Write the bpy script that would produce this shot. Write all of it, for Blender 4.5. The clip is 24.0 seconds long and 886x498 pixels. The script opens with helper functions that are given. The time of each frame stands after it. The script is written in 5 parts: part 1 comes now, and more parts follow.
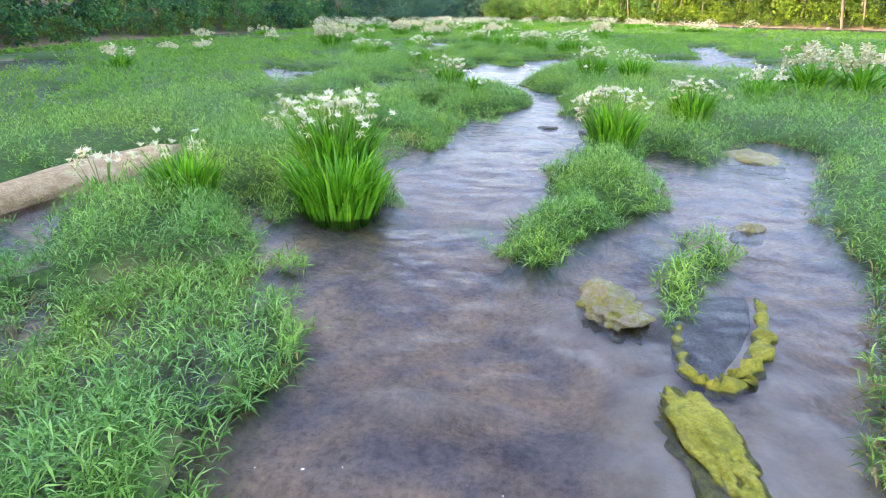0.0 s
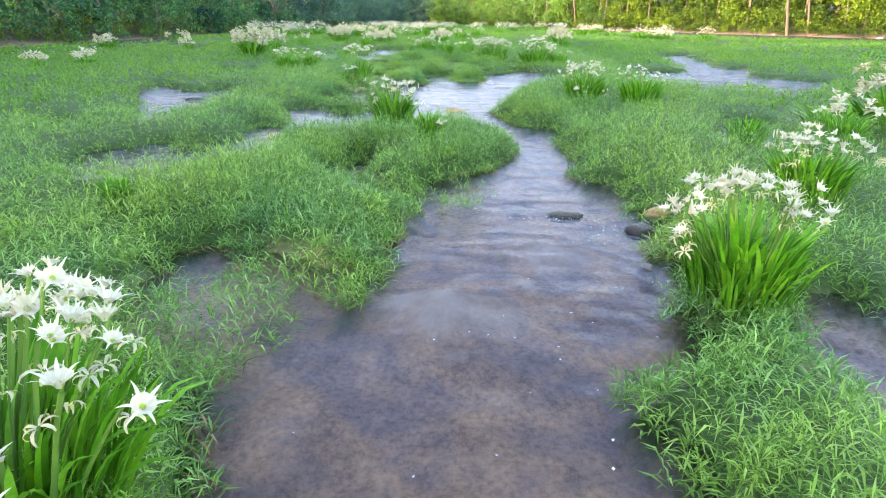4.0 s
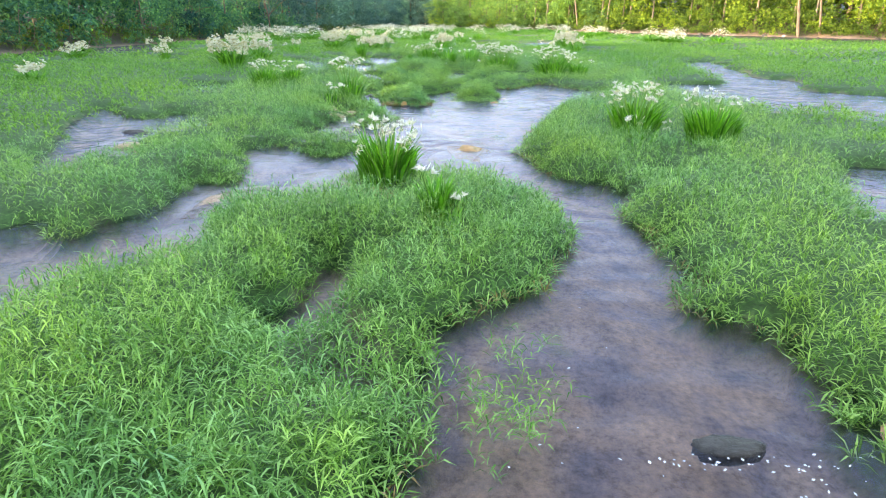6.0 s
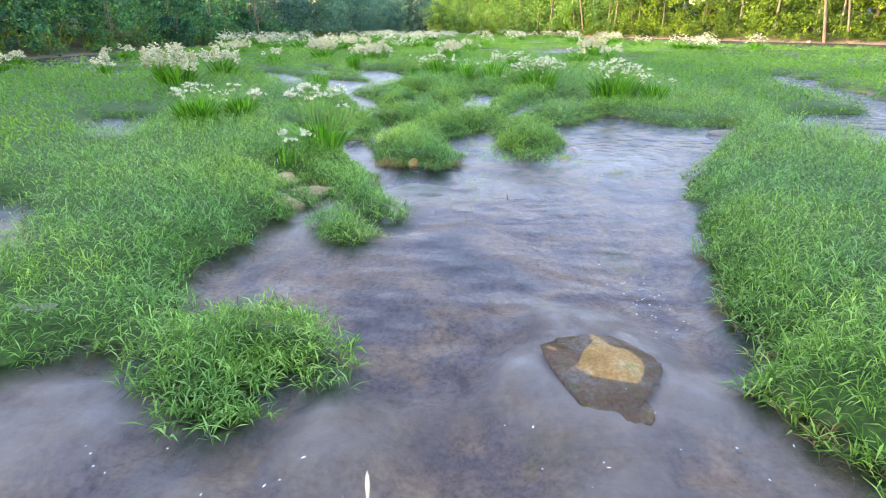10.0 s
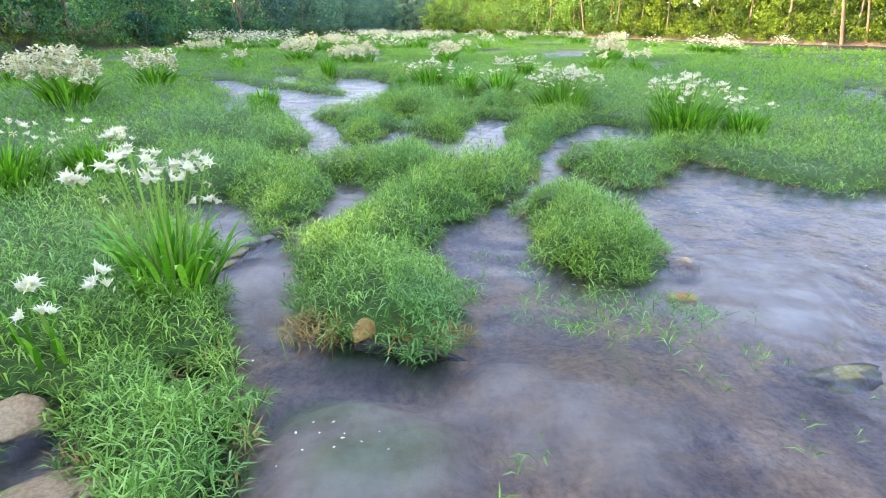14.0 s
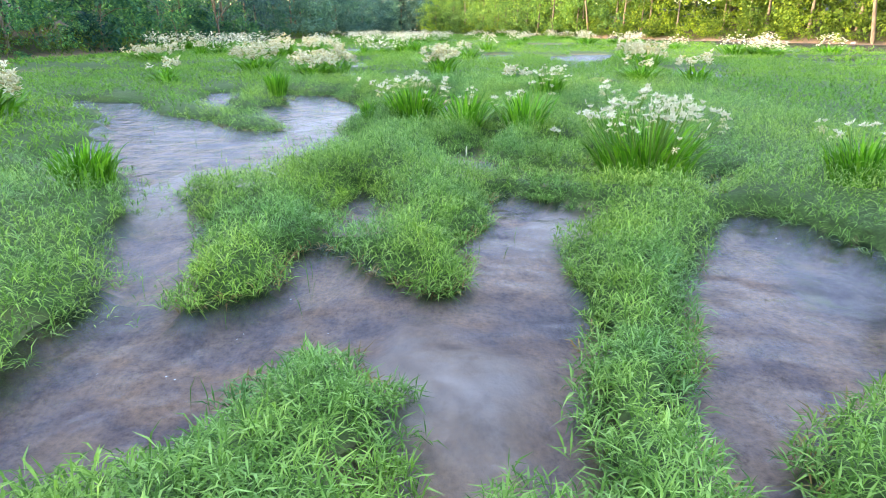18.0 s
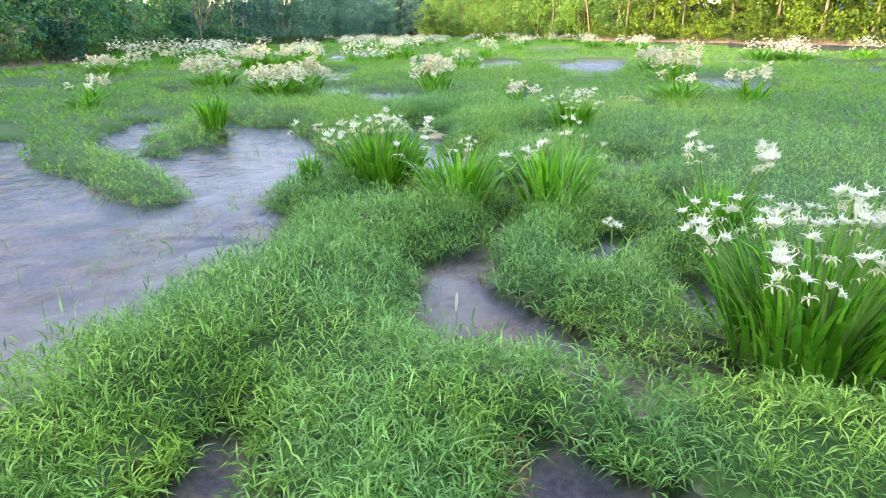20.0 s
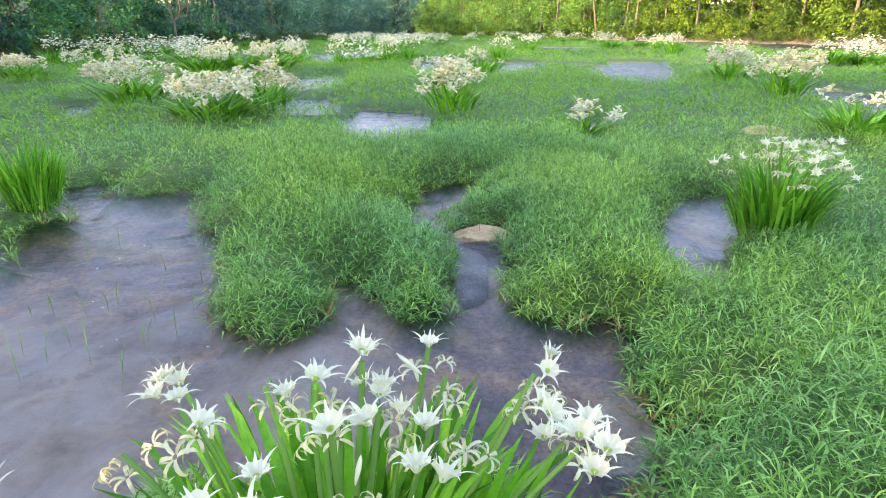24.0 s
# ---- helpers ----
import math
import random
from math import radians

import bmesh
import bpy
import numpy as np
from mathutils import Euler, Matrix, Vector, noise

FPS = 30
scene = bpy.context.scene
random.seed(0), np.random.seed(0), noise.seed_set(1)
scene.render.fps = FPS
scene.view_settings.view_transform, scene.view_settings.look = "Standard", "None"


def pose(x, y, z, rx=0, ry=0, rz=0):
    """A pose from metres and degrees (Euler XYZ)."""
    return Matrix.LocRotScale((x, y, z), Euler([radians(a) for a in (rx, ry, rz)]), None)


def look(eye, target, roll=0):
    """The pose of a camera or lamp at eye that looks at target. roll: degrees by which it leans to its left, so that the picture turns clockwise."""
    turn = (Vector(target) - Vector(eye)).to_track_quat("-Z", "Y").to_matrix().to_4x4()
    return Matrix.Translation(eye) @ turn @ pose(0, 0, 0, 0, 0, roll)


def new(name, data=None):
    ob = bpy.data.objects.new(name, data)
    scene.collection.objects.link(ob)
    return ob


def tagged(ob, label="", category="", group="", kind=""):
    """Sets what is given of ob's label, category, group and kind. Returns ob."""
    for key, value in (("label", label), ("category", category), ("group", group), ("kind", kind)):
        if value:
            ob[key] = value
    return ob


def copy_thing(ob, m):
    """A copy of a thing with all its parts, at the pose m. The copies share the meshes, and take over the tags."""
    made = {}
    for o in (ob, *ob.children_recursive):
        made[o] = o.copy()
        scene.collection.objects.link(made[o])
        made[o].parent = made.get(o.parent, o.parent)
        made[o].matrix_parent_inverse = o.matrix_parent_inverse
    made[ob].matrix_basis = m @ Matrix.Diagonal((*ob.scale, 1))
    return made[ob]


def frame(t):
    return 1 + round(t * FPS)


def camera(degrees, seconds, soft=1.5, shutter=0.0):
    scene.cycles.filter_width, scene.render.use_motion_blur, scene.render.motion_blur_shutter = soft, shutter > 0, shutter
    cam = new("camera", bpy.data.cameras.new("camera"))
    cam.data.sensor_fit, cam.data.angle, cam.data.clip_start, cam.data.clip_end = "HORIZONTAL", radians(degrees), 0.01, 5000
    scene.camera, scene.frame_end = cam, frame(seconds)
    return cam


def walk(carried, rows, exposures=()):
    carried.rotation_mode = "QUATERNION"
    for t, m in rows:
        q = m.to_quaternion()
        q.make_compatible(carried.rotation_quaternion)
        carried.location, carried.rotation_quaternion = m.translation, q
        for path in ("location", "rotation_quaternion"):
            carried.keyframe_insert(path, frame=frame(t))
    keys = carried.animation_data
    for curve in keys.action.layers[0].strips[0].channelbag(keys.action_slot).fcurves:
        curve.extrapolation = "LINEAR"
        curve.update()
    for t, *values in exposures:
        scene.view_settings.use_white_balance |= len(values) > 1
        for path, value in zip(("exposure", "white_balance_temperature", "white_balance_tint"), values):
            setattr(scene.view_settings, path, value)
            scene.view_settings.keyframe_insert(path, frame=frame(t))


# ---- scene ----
cam = camera(73.3, 24.0, 1.0)
PATH = [
    (0, (0.733, -3.182, 1.169), (0.506, -1.335, 0.437), 0.3),
    (0.5, (0.665, -2.541, 1.156), (0.443, -0.693, 0.426), 0.3),
    (1, (0.586, -1.886, 1.136), (0.369, -0.036, 0.407), 0.2),
    (1.5, (0.511, -1.24, 1.115), (0.319, 0.615, 0.391), 0.1),
    (2, (0.465, -0.746, 1.1), (0.311, 1.114, 0.379), 0.1),
    (2.5, (0.439, -0.546, 1.087), (0.317, 1.315, 0.365), 0.0),
    (4.5, (0.407, 0.294, 1.185), (0.348, 2.16, 0.468), 0.6),
    (5, (0.365, 0.814, 1.213), (0.3, 2.678, 0.493), 0.2),
    (5.5, (0.304, 1.407, 1.227), (0.238, 3.273, 0.511), 0.2),
    (6, (0.232, 2.024, 1.229), (0.166, 3.892, 0.517), 0.2),
    (6.5, (0.151, 2.635, 1.226), (0.087, 4.505, 0.52), 0.2),
    (7, (0.075, 3.245, 1.218), (0.012, 5.117, 0.516), 0.2),
    (7.5, (0.011, 3.832, 1.216), (-0.055, 5.704, 0.515), 0.2),
    (8, (-0.056, 4.365, 1.233), (-0.119, 6.235, 0.526), 0.3),
    (8.5, (-0.112, 4.865, 1.232), (-0.179, 6.736, 0.527), 0.1),
    (9, (-0.186, 5.341, 1.228), (-0.249, 7.212, 0.524), 0.3),
    (9.5, (-0.237, 5.763, 1.209), (-0.3, 7.636, 0.51), 0.2),
    (10, (-0.282, 6.18, 1.194), (-0.343, 8.054, 0.499), 0.1),
    (10.5, (-0.321, 6.578, 1.181), (-0.382, 8.451, 0.485), -0.1),
    (12.5, (-0.283, 8.345, 1.201), (-0.341, 10.218, 0.501), 0.1),
    (13, (-0.316, 8.7, 1.198), (-0.368, 10.573, 0.5), 0.3),
    (13.5, (-0.343, 9.064, 1.195), (-0.39, 10.938, 0.499), 0.4),
    (14, (-0.359, 9.463, 1.19), (-0.405, 11.337, 0.493), 0.4),
    (14.5, (-0.363, 9.874, 1.163), (-0.413, 11.751, 0.475), 0.1),
    (15, (-0.364, 10.312, 1.154), (-0.414, 12.189, 0.466), 0.1),
    (15.5, (-0.373, 10.771, 1.167), (-0.422, 12.646, 0.472), 0.0),
    (16, (-0.412, 11.23, 1.157), (-0.454, 13.106, 0.466), -0.1),
    (16.5, (-0.425, 11.734, 1.145), (-0.462, 13.611, 0.456), 0.0),
    (17, (-0.415, 12.333, 1.135), (-0.458, 14.209, 0.444), -0.0),
    (17.5, (-0.398, 13.005, 1.132), (-0.444, 14.881, 0.439), 0.0),
    (19.5, (-0.265, 15.78, 1.268), (-0.306, 17.655, 0.573), 0.1),
    (20, (-0.289, 16.389, 1.253), (-0.334, 18.267, 0.566), -0.4),
    (20.5, (-0.339, 16.967, 1.254), (-0.377, 18.843, 0.562), -0.1),
    (21, (-0.388, 17.529, 1.253), (-0.423, 19.405, 0.559), 0.0),
    (21.5, (-0.431, 18.087, 1.248), (-0.464, 19.962, 0.553), -0.1),
    (22, (-0.474, 18.636, 1.238), (-0.508, 20.511, 0.544), 0.1),
    (22.5, (-0.521, 19.172, 1.231), (-0.557, 21.046, 0.533), 0.1),
    (23, (-0.579, 19.652, 1.234), (-0.617, 21.523, 0.528), -0.1),
    (24, (-0.723, 20.516, 1.16), (-0.754, 22.392, 0.47), -0.1),
]
walk(cam, [(t, look(*row)) for t, *row in PATH], [(0, 3.27, 7800, 18), (5, 3.27, 7800, 18), (6.5, 3.35, 7800, 18), (8, 3.33, 7800, 18), (10, 3.23, 7800, 18), (13, 3.27, 7800, 18), (16, 3.32, 7800, 18), (22, 3.28, 7800, 18), (24, 3.15, 7800, 18)])

# ---- sky and sun: a low sun behind the wooded bank, so the river lies in open shade ----
SUN_UP, SUN_FROM = 11.0, (-0.93, -0.36)
world = bpy.data.worlds.new("sky")
scene.world = world
world.use_nodes = True
sky = world.node_tree.nodes.new("ShaderNodeTexSky")
sky.sky_type, sky.sun_disc = "NISHITA", False
sky.sun_elevation, sky.sun_rotation = radians(SUN_UP), math.atan2(SUN_FROM[0], SUN_FROM[1])
sky.dust_density, sky.air_density, sky.ozone_density = 0.6, 1.0, 1.0
world.node_tree.links.new(sky.outputs[0], world.node_tree.nodes["Background"].inputs[0])
world.node_tree.nodes["Background"].inputs[1].default_value = 0.15
sun_data = bpy.data.lights.new("sun", "SUN")
sun_data.energy, sun_data.angle, sun_data.color = 2.0, radians(0.6), (1.0, 0.83, 0.58)
sun = new("sun", sun_data)
flat = math.cos(radians(SUN_UP))
sun.matrix_world = look((SUN_FROM[0] * flat, SUN_FROM[1] * flat, math.sin(radians(SUN_UP))), (0, 0, 0))


# ---- materials ----
def shader(name, rough=0.6):
    m = bpy.data.materials.new(name)
    m.use_nodes = True
    nt = m.node_tree
    b = nt.nodes["Principled BSDF"]
    b.inputs["Roughness"].default_value = rough
    return m, nt, b


def node(nt, kind, **values):
    n = nt.nodes.new("ShaderNode" + kind)
    for key, value in values.items():
        n.inputs[key].default_value = value
    return n


def grain(nt, scale, detail=4.0, rough=0.6, coords=None, stretch=None):
    """Noise over real-world places; returns its value."""
    tex = node(nt, "TexNoise", Scale=scale, Detail=detail, Roughness=rough)
    if coords is None:
        coords = nt.nodes.new("ShaderNodeNewGeometry").outputs["Position"]
    if stretch:
        mp = node(nt, "Mapping", Scale=stretch)
        nt.links.new(coords, mp.inputs["Vector"])
        coords = mp.outputs["Vector"]
    nt.links.new(coords, tex.inputs["Vector"])
    return tex.outputs["Fac"]


def ramp(nt, fac, *stops):
    r = nt.nodes.new("ShaderNodeValToRGB")
    while len(r.color_ramp.elements) < len(stops):
        r.color_ramp.elements.new(0.5)
    for e, (at, col) in zip(r.color_ramp.elements, stops):
        e.position, e.color = at, (*col, 1)
    nt.links.new(fac, r.inputs["Fac"])
    return r.outputs["Color"]


def blend(nt, fac, a, b, kind="MIX"):
    m = nt.nodes.new("ShaderNodeMix")
    m.data_type, m.blend_type = "RGBA", kind
    for sock, v in ((m.inputs[0], fac), (m.inputs[6], a), (m.inputs[7], b)):
        if isinstance(v, (int, float)):
            sock.default_value = v
        elif isinstance(v, tuple):
            sock.default_value = (*v, 1)
        else:
            nt.links.new(v, sock)
    return m.outputs[2]


def bump(nt, b, height, strength, distance=0.01):
    n = node(nt, "Bump", Strength=strength, Distance=distance)
    nt.links.new(height, n.inputs["Height"])
    nt.links.new(n.outputs["Normal"], b.inputs["Normal"])


def leaf_material(name, dark, mid, light, through_light=0.35, rough=0.5, patch=0.6, by_object=False, tone=False, gloss=0.12, vary=True, depth=None):
    """Leaves: colour varies from leaf to leaf and, more slowly, from spot to spot; some light passes through."""
    m, nt, b = shader(name, rough)
    geo = nt.nodes.new("ShaderNodeNewGeometry")
    each = nt.nodes.new("ShaderNodeObjectInfo").outputs["Random"] if by_object else geo.outputs["Random Per Island"]
    leaf = ramp(nt, each, (0.0, dark), (0.5, mid), (1.0, light))
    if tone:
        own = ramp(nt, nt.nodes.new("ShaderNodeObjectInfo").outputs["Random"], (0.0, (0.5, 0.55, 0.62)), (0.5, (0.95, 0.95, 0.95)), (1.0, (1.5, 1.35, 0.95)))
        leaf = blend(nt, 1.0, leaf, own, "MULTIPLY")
    # in the woods these spots imitate shaded hollows between brighter clumps
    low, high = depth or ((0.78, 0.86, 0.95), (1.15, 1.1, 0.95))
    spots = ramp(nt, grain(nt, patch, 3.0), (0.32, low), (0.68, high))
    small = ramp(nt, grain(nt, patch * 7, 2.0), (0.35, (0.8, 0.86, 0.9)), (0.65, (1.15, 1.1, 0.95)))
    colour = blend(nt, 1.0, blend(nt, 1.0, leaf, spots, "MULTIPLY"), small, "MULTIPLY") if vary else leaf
    nt.links.new(colour, b.inputs["Base Color"])
    b.inputs["Specular IOR Level"].default_value = gloss
    tr = nt.nodes.new("ShaderNodeBsdfTranslucent")
    nt.links.new(blend(nt, 1.0, colour, (1.15, 1.2, 0.75) if vary else (1, 1, 1), "MULTIPLY"), tr.inputs["Color"])
    mix = nt.nodes.new("ShaderNodeMixShader")
    mix.inputs[0].default_value = through_light
    nt.links.new(b.outputs[0], mix.inputs[1])
    nt.links.new(tr.outputs[0], mix.inputs[2])
    nt.links.new(mix.outputs[0], nt.nodes["Material Output"].inputs["Surface"])
    return m


GRASS = leaf_material("grass", (0.05, 0.14, 0.026), (0.17, 0.34, 0.072), (0.38, 0.59, 0.21), 0.34, 0.5, 0.75, gloss=0.24, depth=((0.7, 0.9, 1.15), (1.2, 1.12, 0.75)))
FAR_GRASS = leaf_material("far_grass", (0.085, 0.21, 0.035), (0.15, 0.33, 0.055), (0.22, 0.42, 0.085), 0.34, 0.55, 0.3, gloss=0.2, depth=((0.7, 0.85, 1.0), (1.15, 1.08, 0.85)))
LILY_LEAF = leaf_material("lily_leaf", (0.038, 0.18, 0.014), (0.095, 0.34, 0.024), (0.22, 0.52, 0.06), 0.3, 0.38, 8.0, True, gloss=0.3)
LILY_FAR = leaf_material("lily_leaf_far", (0.036, 0.16, 0.014), (0.085, 0.295, 0.024), (0.19, 0.46, 0.05), 0.3, 0.4, 4.0)
STEM = leaf_material("stem", (0.12, 0.26, 0.06), (0.15, 0.3, 0.07), (0.2, 0.34, 0.09), 0.1)
DRY = leaf_material("dry_leaf", (0.2, 0.13, 0.06), (0.3, 0.2, 0.09), (0.42, 0.33, 0.16), 0.2)
PETAL = leaf_material("petal", (0.7, 0.66, 0.53), (0.77, 0.73, 0.6), (0.81, 0.78, 0.68), 0.3, 0.55, 9.0, vary=False)
WILTED = leaf_material("wilted_petal", (0.44, 0.35, 0.22), (0.6, 0.52, 0.37), (0.68, 0.62, 0.48), 0.25, 0.7, 9.0)
EYE = leaf_material("flower_eye", (0.4, 0.55, 0.12), (0.5, 0.62, 0.16), (0.6, 0.68, 0.2), 0.2)
# lit and shaded tones in the colour: left blue-dark for shade, right sunny yellow
WOODS_SHADE_TINT = leaf_material("leaf_shade_tint", (0.028, 0.115, 0.12), (0.05, 0.178, 0.155), (0.12, 0.29, 0.15), 0.42, 0.65, 0.45, False, True, depth=((0.5, 0.6, 0.78), (1.55, 1.45, 1.0)))
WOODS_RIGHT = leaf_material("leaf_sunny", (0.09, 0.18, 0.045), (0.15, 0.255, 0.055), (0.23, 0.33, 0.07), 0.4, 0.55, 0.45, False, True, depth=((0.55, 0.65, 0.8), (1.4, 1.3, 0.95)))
# distance haze painted into the leaf colour: slight here, full blue below
WOODS_PART_HAZE = leaf_material("leaf_part_haze", (0.09, 0.2, 0.085), (0.14, 0.28, 0.105), (0.2, 0.35, 0.12), 0.4, 0.55, 0.35, False, True, depth=((0.65, 0.75, 0.85), (1.3, 1.22, 1.0)))
WOODS_BLUE_HAZE = leaf_material("leaf_blue_haze", (0.065, 0.17, 0.215), (0.09, 0.21, 0.245), (0.125, 0.27, 0.27), 0.35, 0.6, 0.2, False, True, depth=((0.6, 0.7, 0.8), (1.35, 1.3, 1.1)))


def bark_material(name, dark, light):
    m, nt, b = shader(name, 0.85)
    g = grain(nt, 9.0, 6.0, stretch=(1, 1, 0.25))
    nt.links.new(ramp(nt, g, (0.3, dark), (0.7, light)), b.inputs["Base Color"])
    bump(nt, b, g, 0.6, 0.03)
    return m


BARK = bark_material("bark", (0.07, 0.055, 0.04), (0.2, 0.17, 0.13))
PALE_BARK = bark_material("pale_bark", (0.08, 0.06, 0.045), (0.17, 0.13, 0.095))


def rock_material(name, dark, mid, light, moss=None, cover=0.5, rough=0.75):
    m, nt, b = shader(name, rough)
    stone = ramp(nt, grain(nt, 7.0, 8.0, 0.65), (0.28, dark), (0.5, mid), (0.72, light))
    fleck = ramp(nt, grain(nt, 70.0, 3.0), (0.35, (0.7, 0.68, 0.66)), (0.65, (1.15, 1.15, 1.15)))
    colour = blend(nt, 0.8, stone, fleck, "MULTIPLY")
    if moss:
        where = ramp(nt, grain(nt, 19.0, 8.0, 0.8), (1 - cover - 0.06, (0, 0, 0)), (1 - cover + 0.06, (1, 1, 1)))
        tuft = ramp(nt, grain(nt, 45.0, 4.0), (0.3, tuple(c * 0.55 for c in moss)), (0.7, moss))
        colour = blend(nt, where, colour, tuft)
    nt.links.new(colour, b.inputs["Base Color"])
    bump(nt, b, grain(nt, 20.0, 9.0, 0.75), 1.0, 0.035)
    return m


TAN_ROCK = rock_material("tan_rock", (0.38, 0.22, 0.13), (0.6, 0.39, 0.25), (0.72, 0.53, 0.37))
GREY_ROCK = rock_material("grey_rock", (0.15, 0.13, 0.12), (0.27, 0.24, 0.22), (0.4, 0.36, 0.32))
DARK_ROCK = rock_material("dark_wet_rock", (0.03, 0.028, 0.026), (0.07, 0.06, 0.055), (0.13, 0.11, 0.1), rough=0.3)
MOSS_ROCK = rock_material("mossy_rock", (0.22, 0.17, 0.12), (0.38, 0.31, 0.24), (0.55, 0.48, 0.4), (0.36, 0.33, 0.04), 0.48)
WET_SLAB = rock_material("wet_slab", (0.09, 0.08, 0.08), (0.17, 0.15, 0.15), (0.28, 0.25, 0.23), (0.33, 0.33, 0.04), 0.34, 0.45)
RUSTY_ROCK = rock_material("rusty_rock", (0.4, 0.18, 0.06), (0.6, 0.32, 0.12), (0.66, 0.52, 0.38), (0.46, 0.4, 0.07), 0.42)
MOSS = rock_material("moss", (0.22, 0.17, 0.03), (0.42, 0.37, 0.03), (0.56, 0.48, 0.08), (0.3, 0.3, 0.03), 0.45)


def ground_material():
    """River bed of brown rock and silt; green thatch, darkened as shade between blades, where plants root (attribute
    growth); earth on the banks.
    """
    m, nt, b = shader("river_bed", 0.8)
    big = grain(nt, 0.9, 7.0, 0.6)
    bed = ramp(nt, big, (0.28, (0.1, 0.083, 0.092)), (0.4, (0.26, 0.195, 0.19)), (0.49, (0.54, 0.34, 0.22)),
               (0.56, (0.27, 0.2, 0.195)), (0.64, (0.52, 0.345, 0.245)), (0.75, (0.62, 0.45, 0.33)))
    gravel = ramp(nt, grain(nt, 38.0, 4.0, 0.7), (0.34, (0.62, 0.6, 0.6)), (0.5, (1.0, 1.0, 1.0)), (0.68, (1.3, 1.25, 1.2)))
    bed = blend(nt, 0.8, bed, gravel, "MULTIPLY")
    streak = ramp(nt, grain(nt, 4.5, 10.0, 0.8, stretch=(1.3, 0.8, 1)), (0.34, (0.35, 0.33, 0.35)), (0.46, (0.88, 0.86, 0.86)), (0.64, (1.25, 1.2, 1.12)))
    bed = blend(nt, 0.78, bed, streak, "MULTIPLY")
    algae = ramp(nt, grain(nt, 1.7, 5.0, 0.6, stretch=(1.0, 0.7, 1)), (0.62, (0, 0, 0)), (0.72, (1, 1, 1)))
    bed = blend(nt, blend(nt, 1.0, algae, (0.55, 0.55, 0.55), "MULTIPLY"), bed, (0.2, 0.22, 0.05))
    shelf = nt.nodes.new("ShaderNodeAttribute")
    shelf.attribute_name = "shelf"
    slab = ramp(nt, grain(nt, 3.0, 8.0, 0.7), (0.3, (0.3, 0.22, 0.19)), (0.42, (0.54, 0.4, 0.3)), (0.58, (0.62, 0.51, 0.44)), (0.75, (0.68, 0.6, 0.55)))
    slab = blend(nt, 0.4, slab, streak, "MULTIPLY")
    bed = blend(nt, shelf.outputs["Fac"], bed, slab)
    weed = nt.nodes.new("ShaderNodeAttribute")
    weed.attribute_name = "algae"
    bed = blend(nt, weed.outputs["Fac"], bed, ramp(nt, grain(nt, 11.0, 6.0, 0.7), (0.3, (0.1, 0.17, 0.04)), (0.7, (0.18, 0.36, 0.06))))
    # green ground cover, its colour deepened to paint the shaded gaps between blades
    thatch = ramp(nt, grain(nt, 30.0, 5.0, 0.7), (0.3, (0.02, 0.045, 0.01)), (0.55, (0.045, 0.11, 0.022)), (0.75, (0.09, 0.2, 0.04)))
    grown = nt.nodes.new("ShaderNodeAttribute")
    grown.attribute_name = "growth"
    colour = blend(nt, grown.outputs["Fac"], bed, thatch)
    earth = ramp(nt, grain(nt, 1.2, 7.0, 0.7), (0.3, (0.015, 0.022, 0.008)), (0.5, (0.028, 0.026, 0.012)), (0.7, (0.05, 0.03, 0.017)))
    land = nt.nodes.new("ShaderNodeAttribute")
    land.attribute_name = "bank"
    nt.links.new(blend(nt, land.outputs["Fac"], colour, earth), b.inputs["Base Color"])
    bump(nt, b, grain(nt, 14.0, 8.0, 0.7), 0.5, 0.03)
    return m


def water_material():
    """Clear shallow running water: a tinted pass-through under a mirror gloss, with stream ripples in the relief."""
    m = bpy.data.materials.new("water")
    m.use_nodes = True
    nt = m.node_tree
    nt.nodes.remove(nt.nodes["Principled BSDF"])
    fine = grain(nt, 8.0, 2.8, 0.5, stretch=(0.9, 0.65, 1))
    slow = grain(nt, 2.2, 3.0, 0.5, stretch=(0.8, 1.3, 1))
    calm = ramp(nt, grain(nt, 0.45, 2.0), (0.4, (0.25, 0.25, 0.25)), (0.65, (1, 1, 1)))
    add = nt.nodes.new("ShaderNodeMath")
    add.operation = "MULTIPLY_ADD"
    nt.links.new(slow, add.inputs[0])
    add.inputs[1].default_value = 0.9
    nt.links.new(blend(nt, 1.0, fine, calm, "MULTIPLY"), add.inputs[2])
    bp = node(nt, "Bump", Strength=1.0, Distance=0.031)
    nt.links.new(add.outputs[0], bp.inputs["Height"])
    fr = node(nt, "Fresnel", IOR=1.36)
    nt.links.new(bp.outputs["Normal"], fr.inputs["Normal"])
    gl = node(nt, "BsdfGlossy", Roughness=0.21)
    gl.inputs["Color"].default_value = (0.47, 0.475, 0.62, 1)
    nt.links.new(bp.outputs["Normal"], gl.inputs["Normal"])
    cl = nt.nodes.new("ShaderNodeBsdfTransparent")
    cl.inputs["Color"].default_value = (0.92, 0.92, 0.94, 1)
    mix = nt.nodes.new("ShaderNodeMixShader")
    nt.links.new(fr.outputs[0], mix.inputs[0])
    nt.links.new(cl.outputs[0], mix.inputs[1])
    nt.links.new(gl.outputs[0], mix.inputs[2])
    nt.links.new(mix.outputs[0], nt.nodes["Material Output"].inputs["Surface"])
    return m


GROUND, WATER = ground_material(), water_material()
FOAM = shader("foam", 0.6)[0]
FOAM.node_tree.nodes["Principled BSDF"].inputs["Base Color"].default_value = (0.8, 0.8, 0.8, 1)

rng = np.random.default_rng(7)


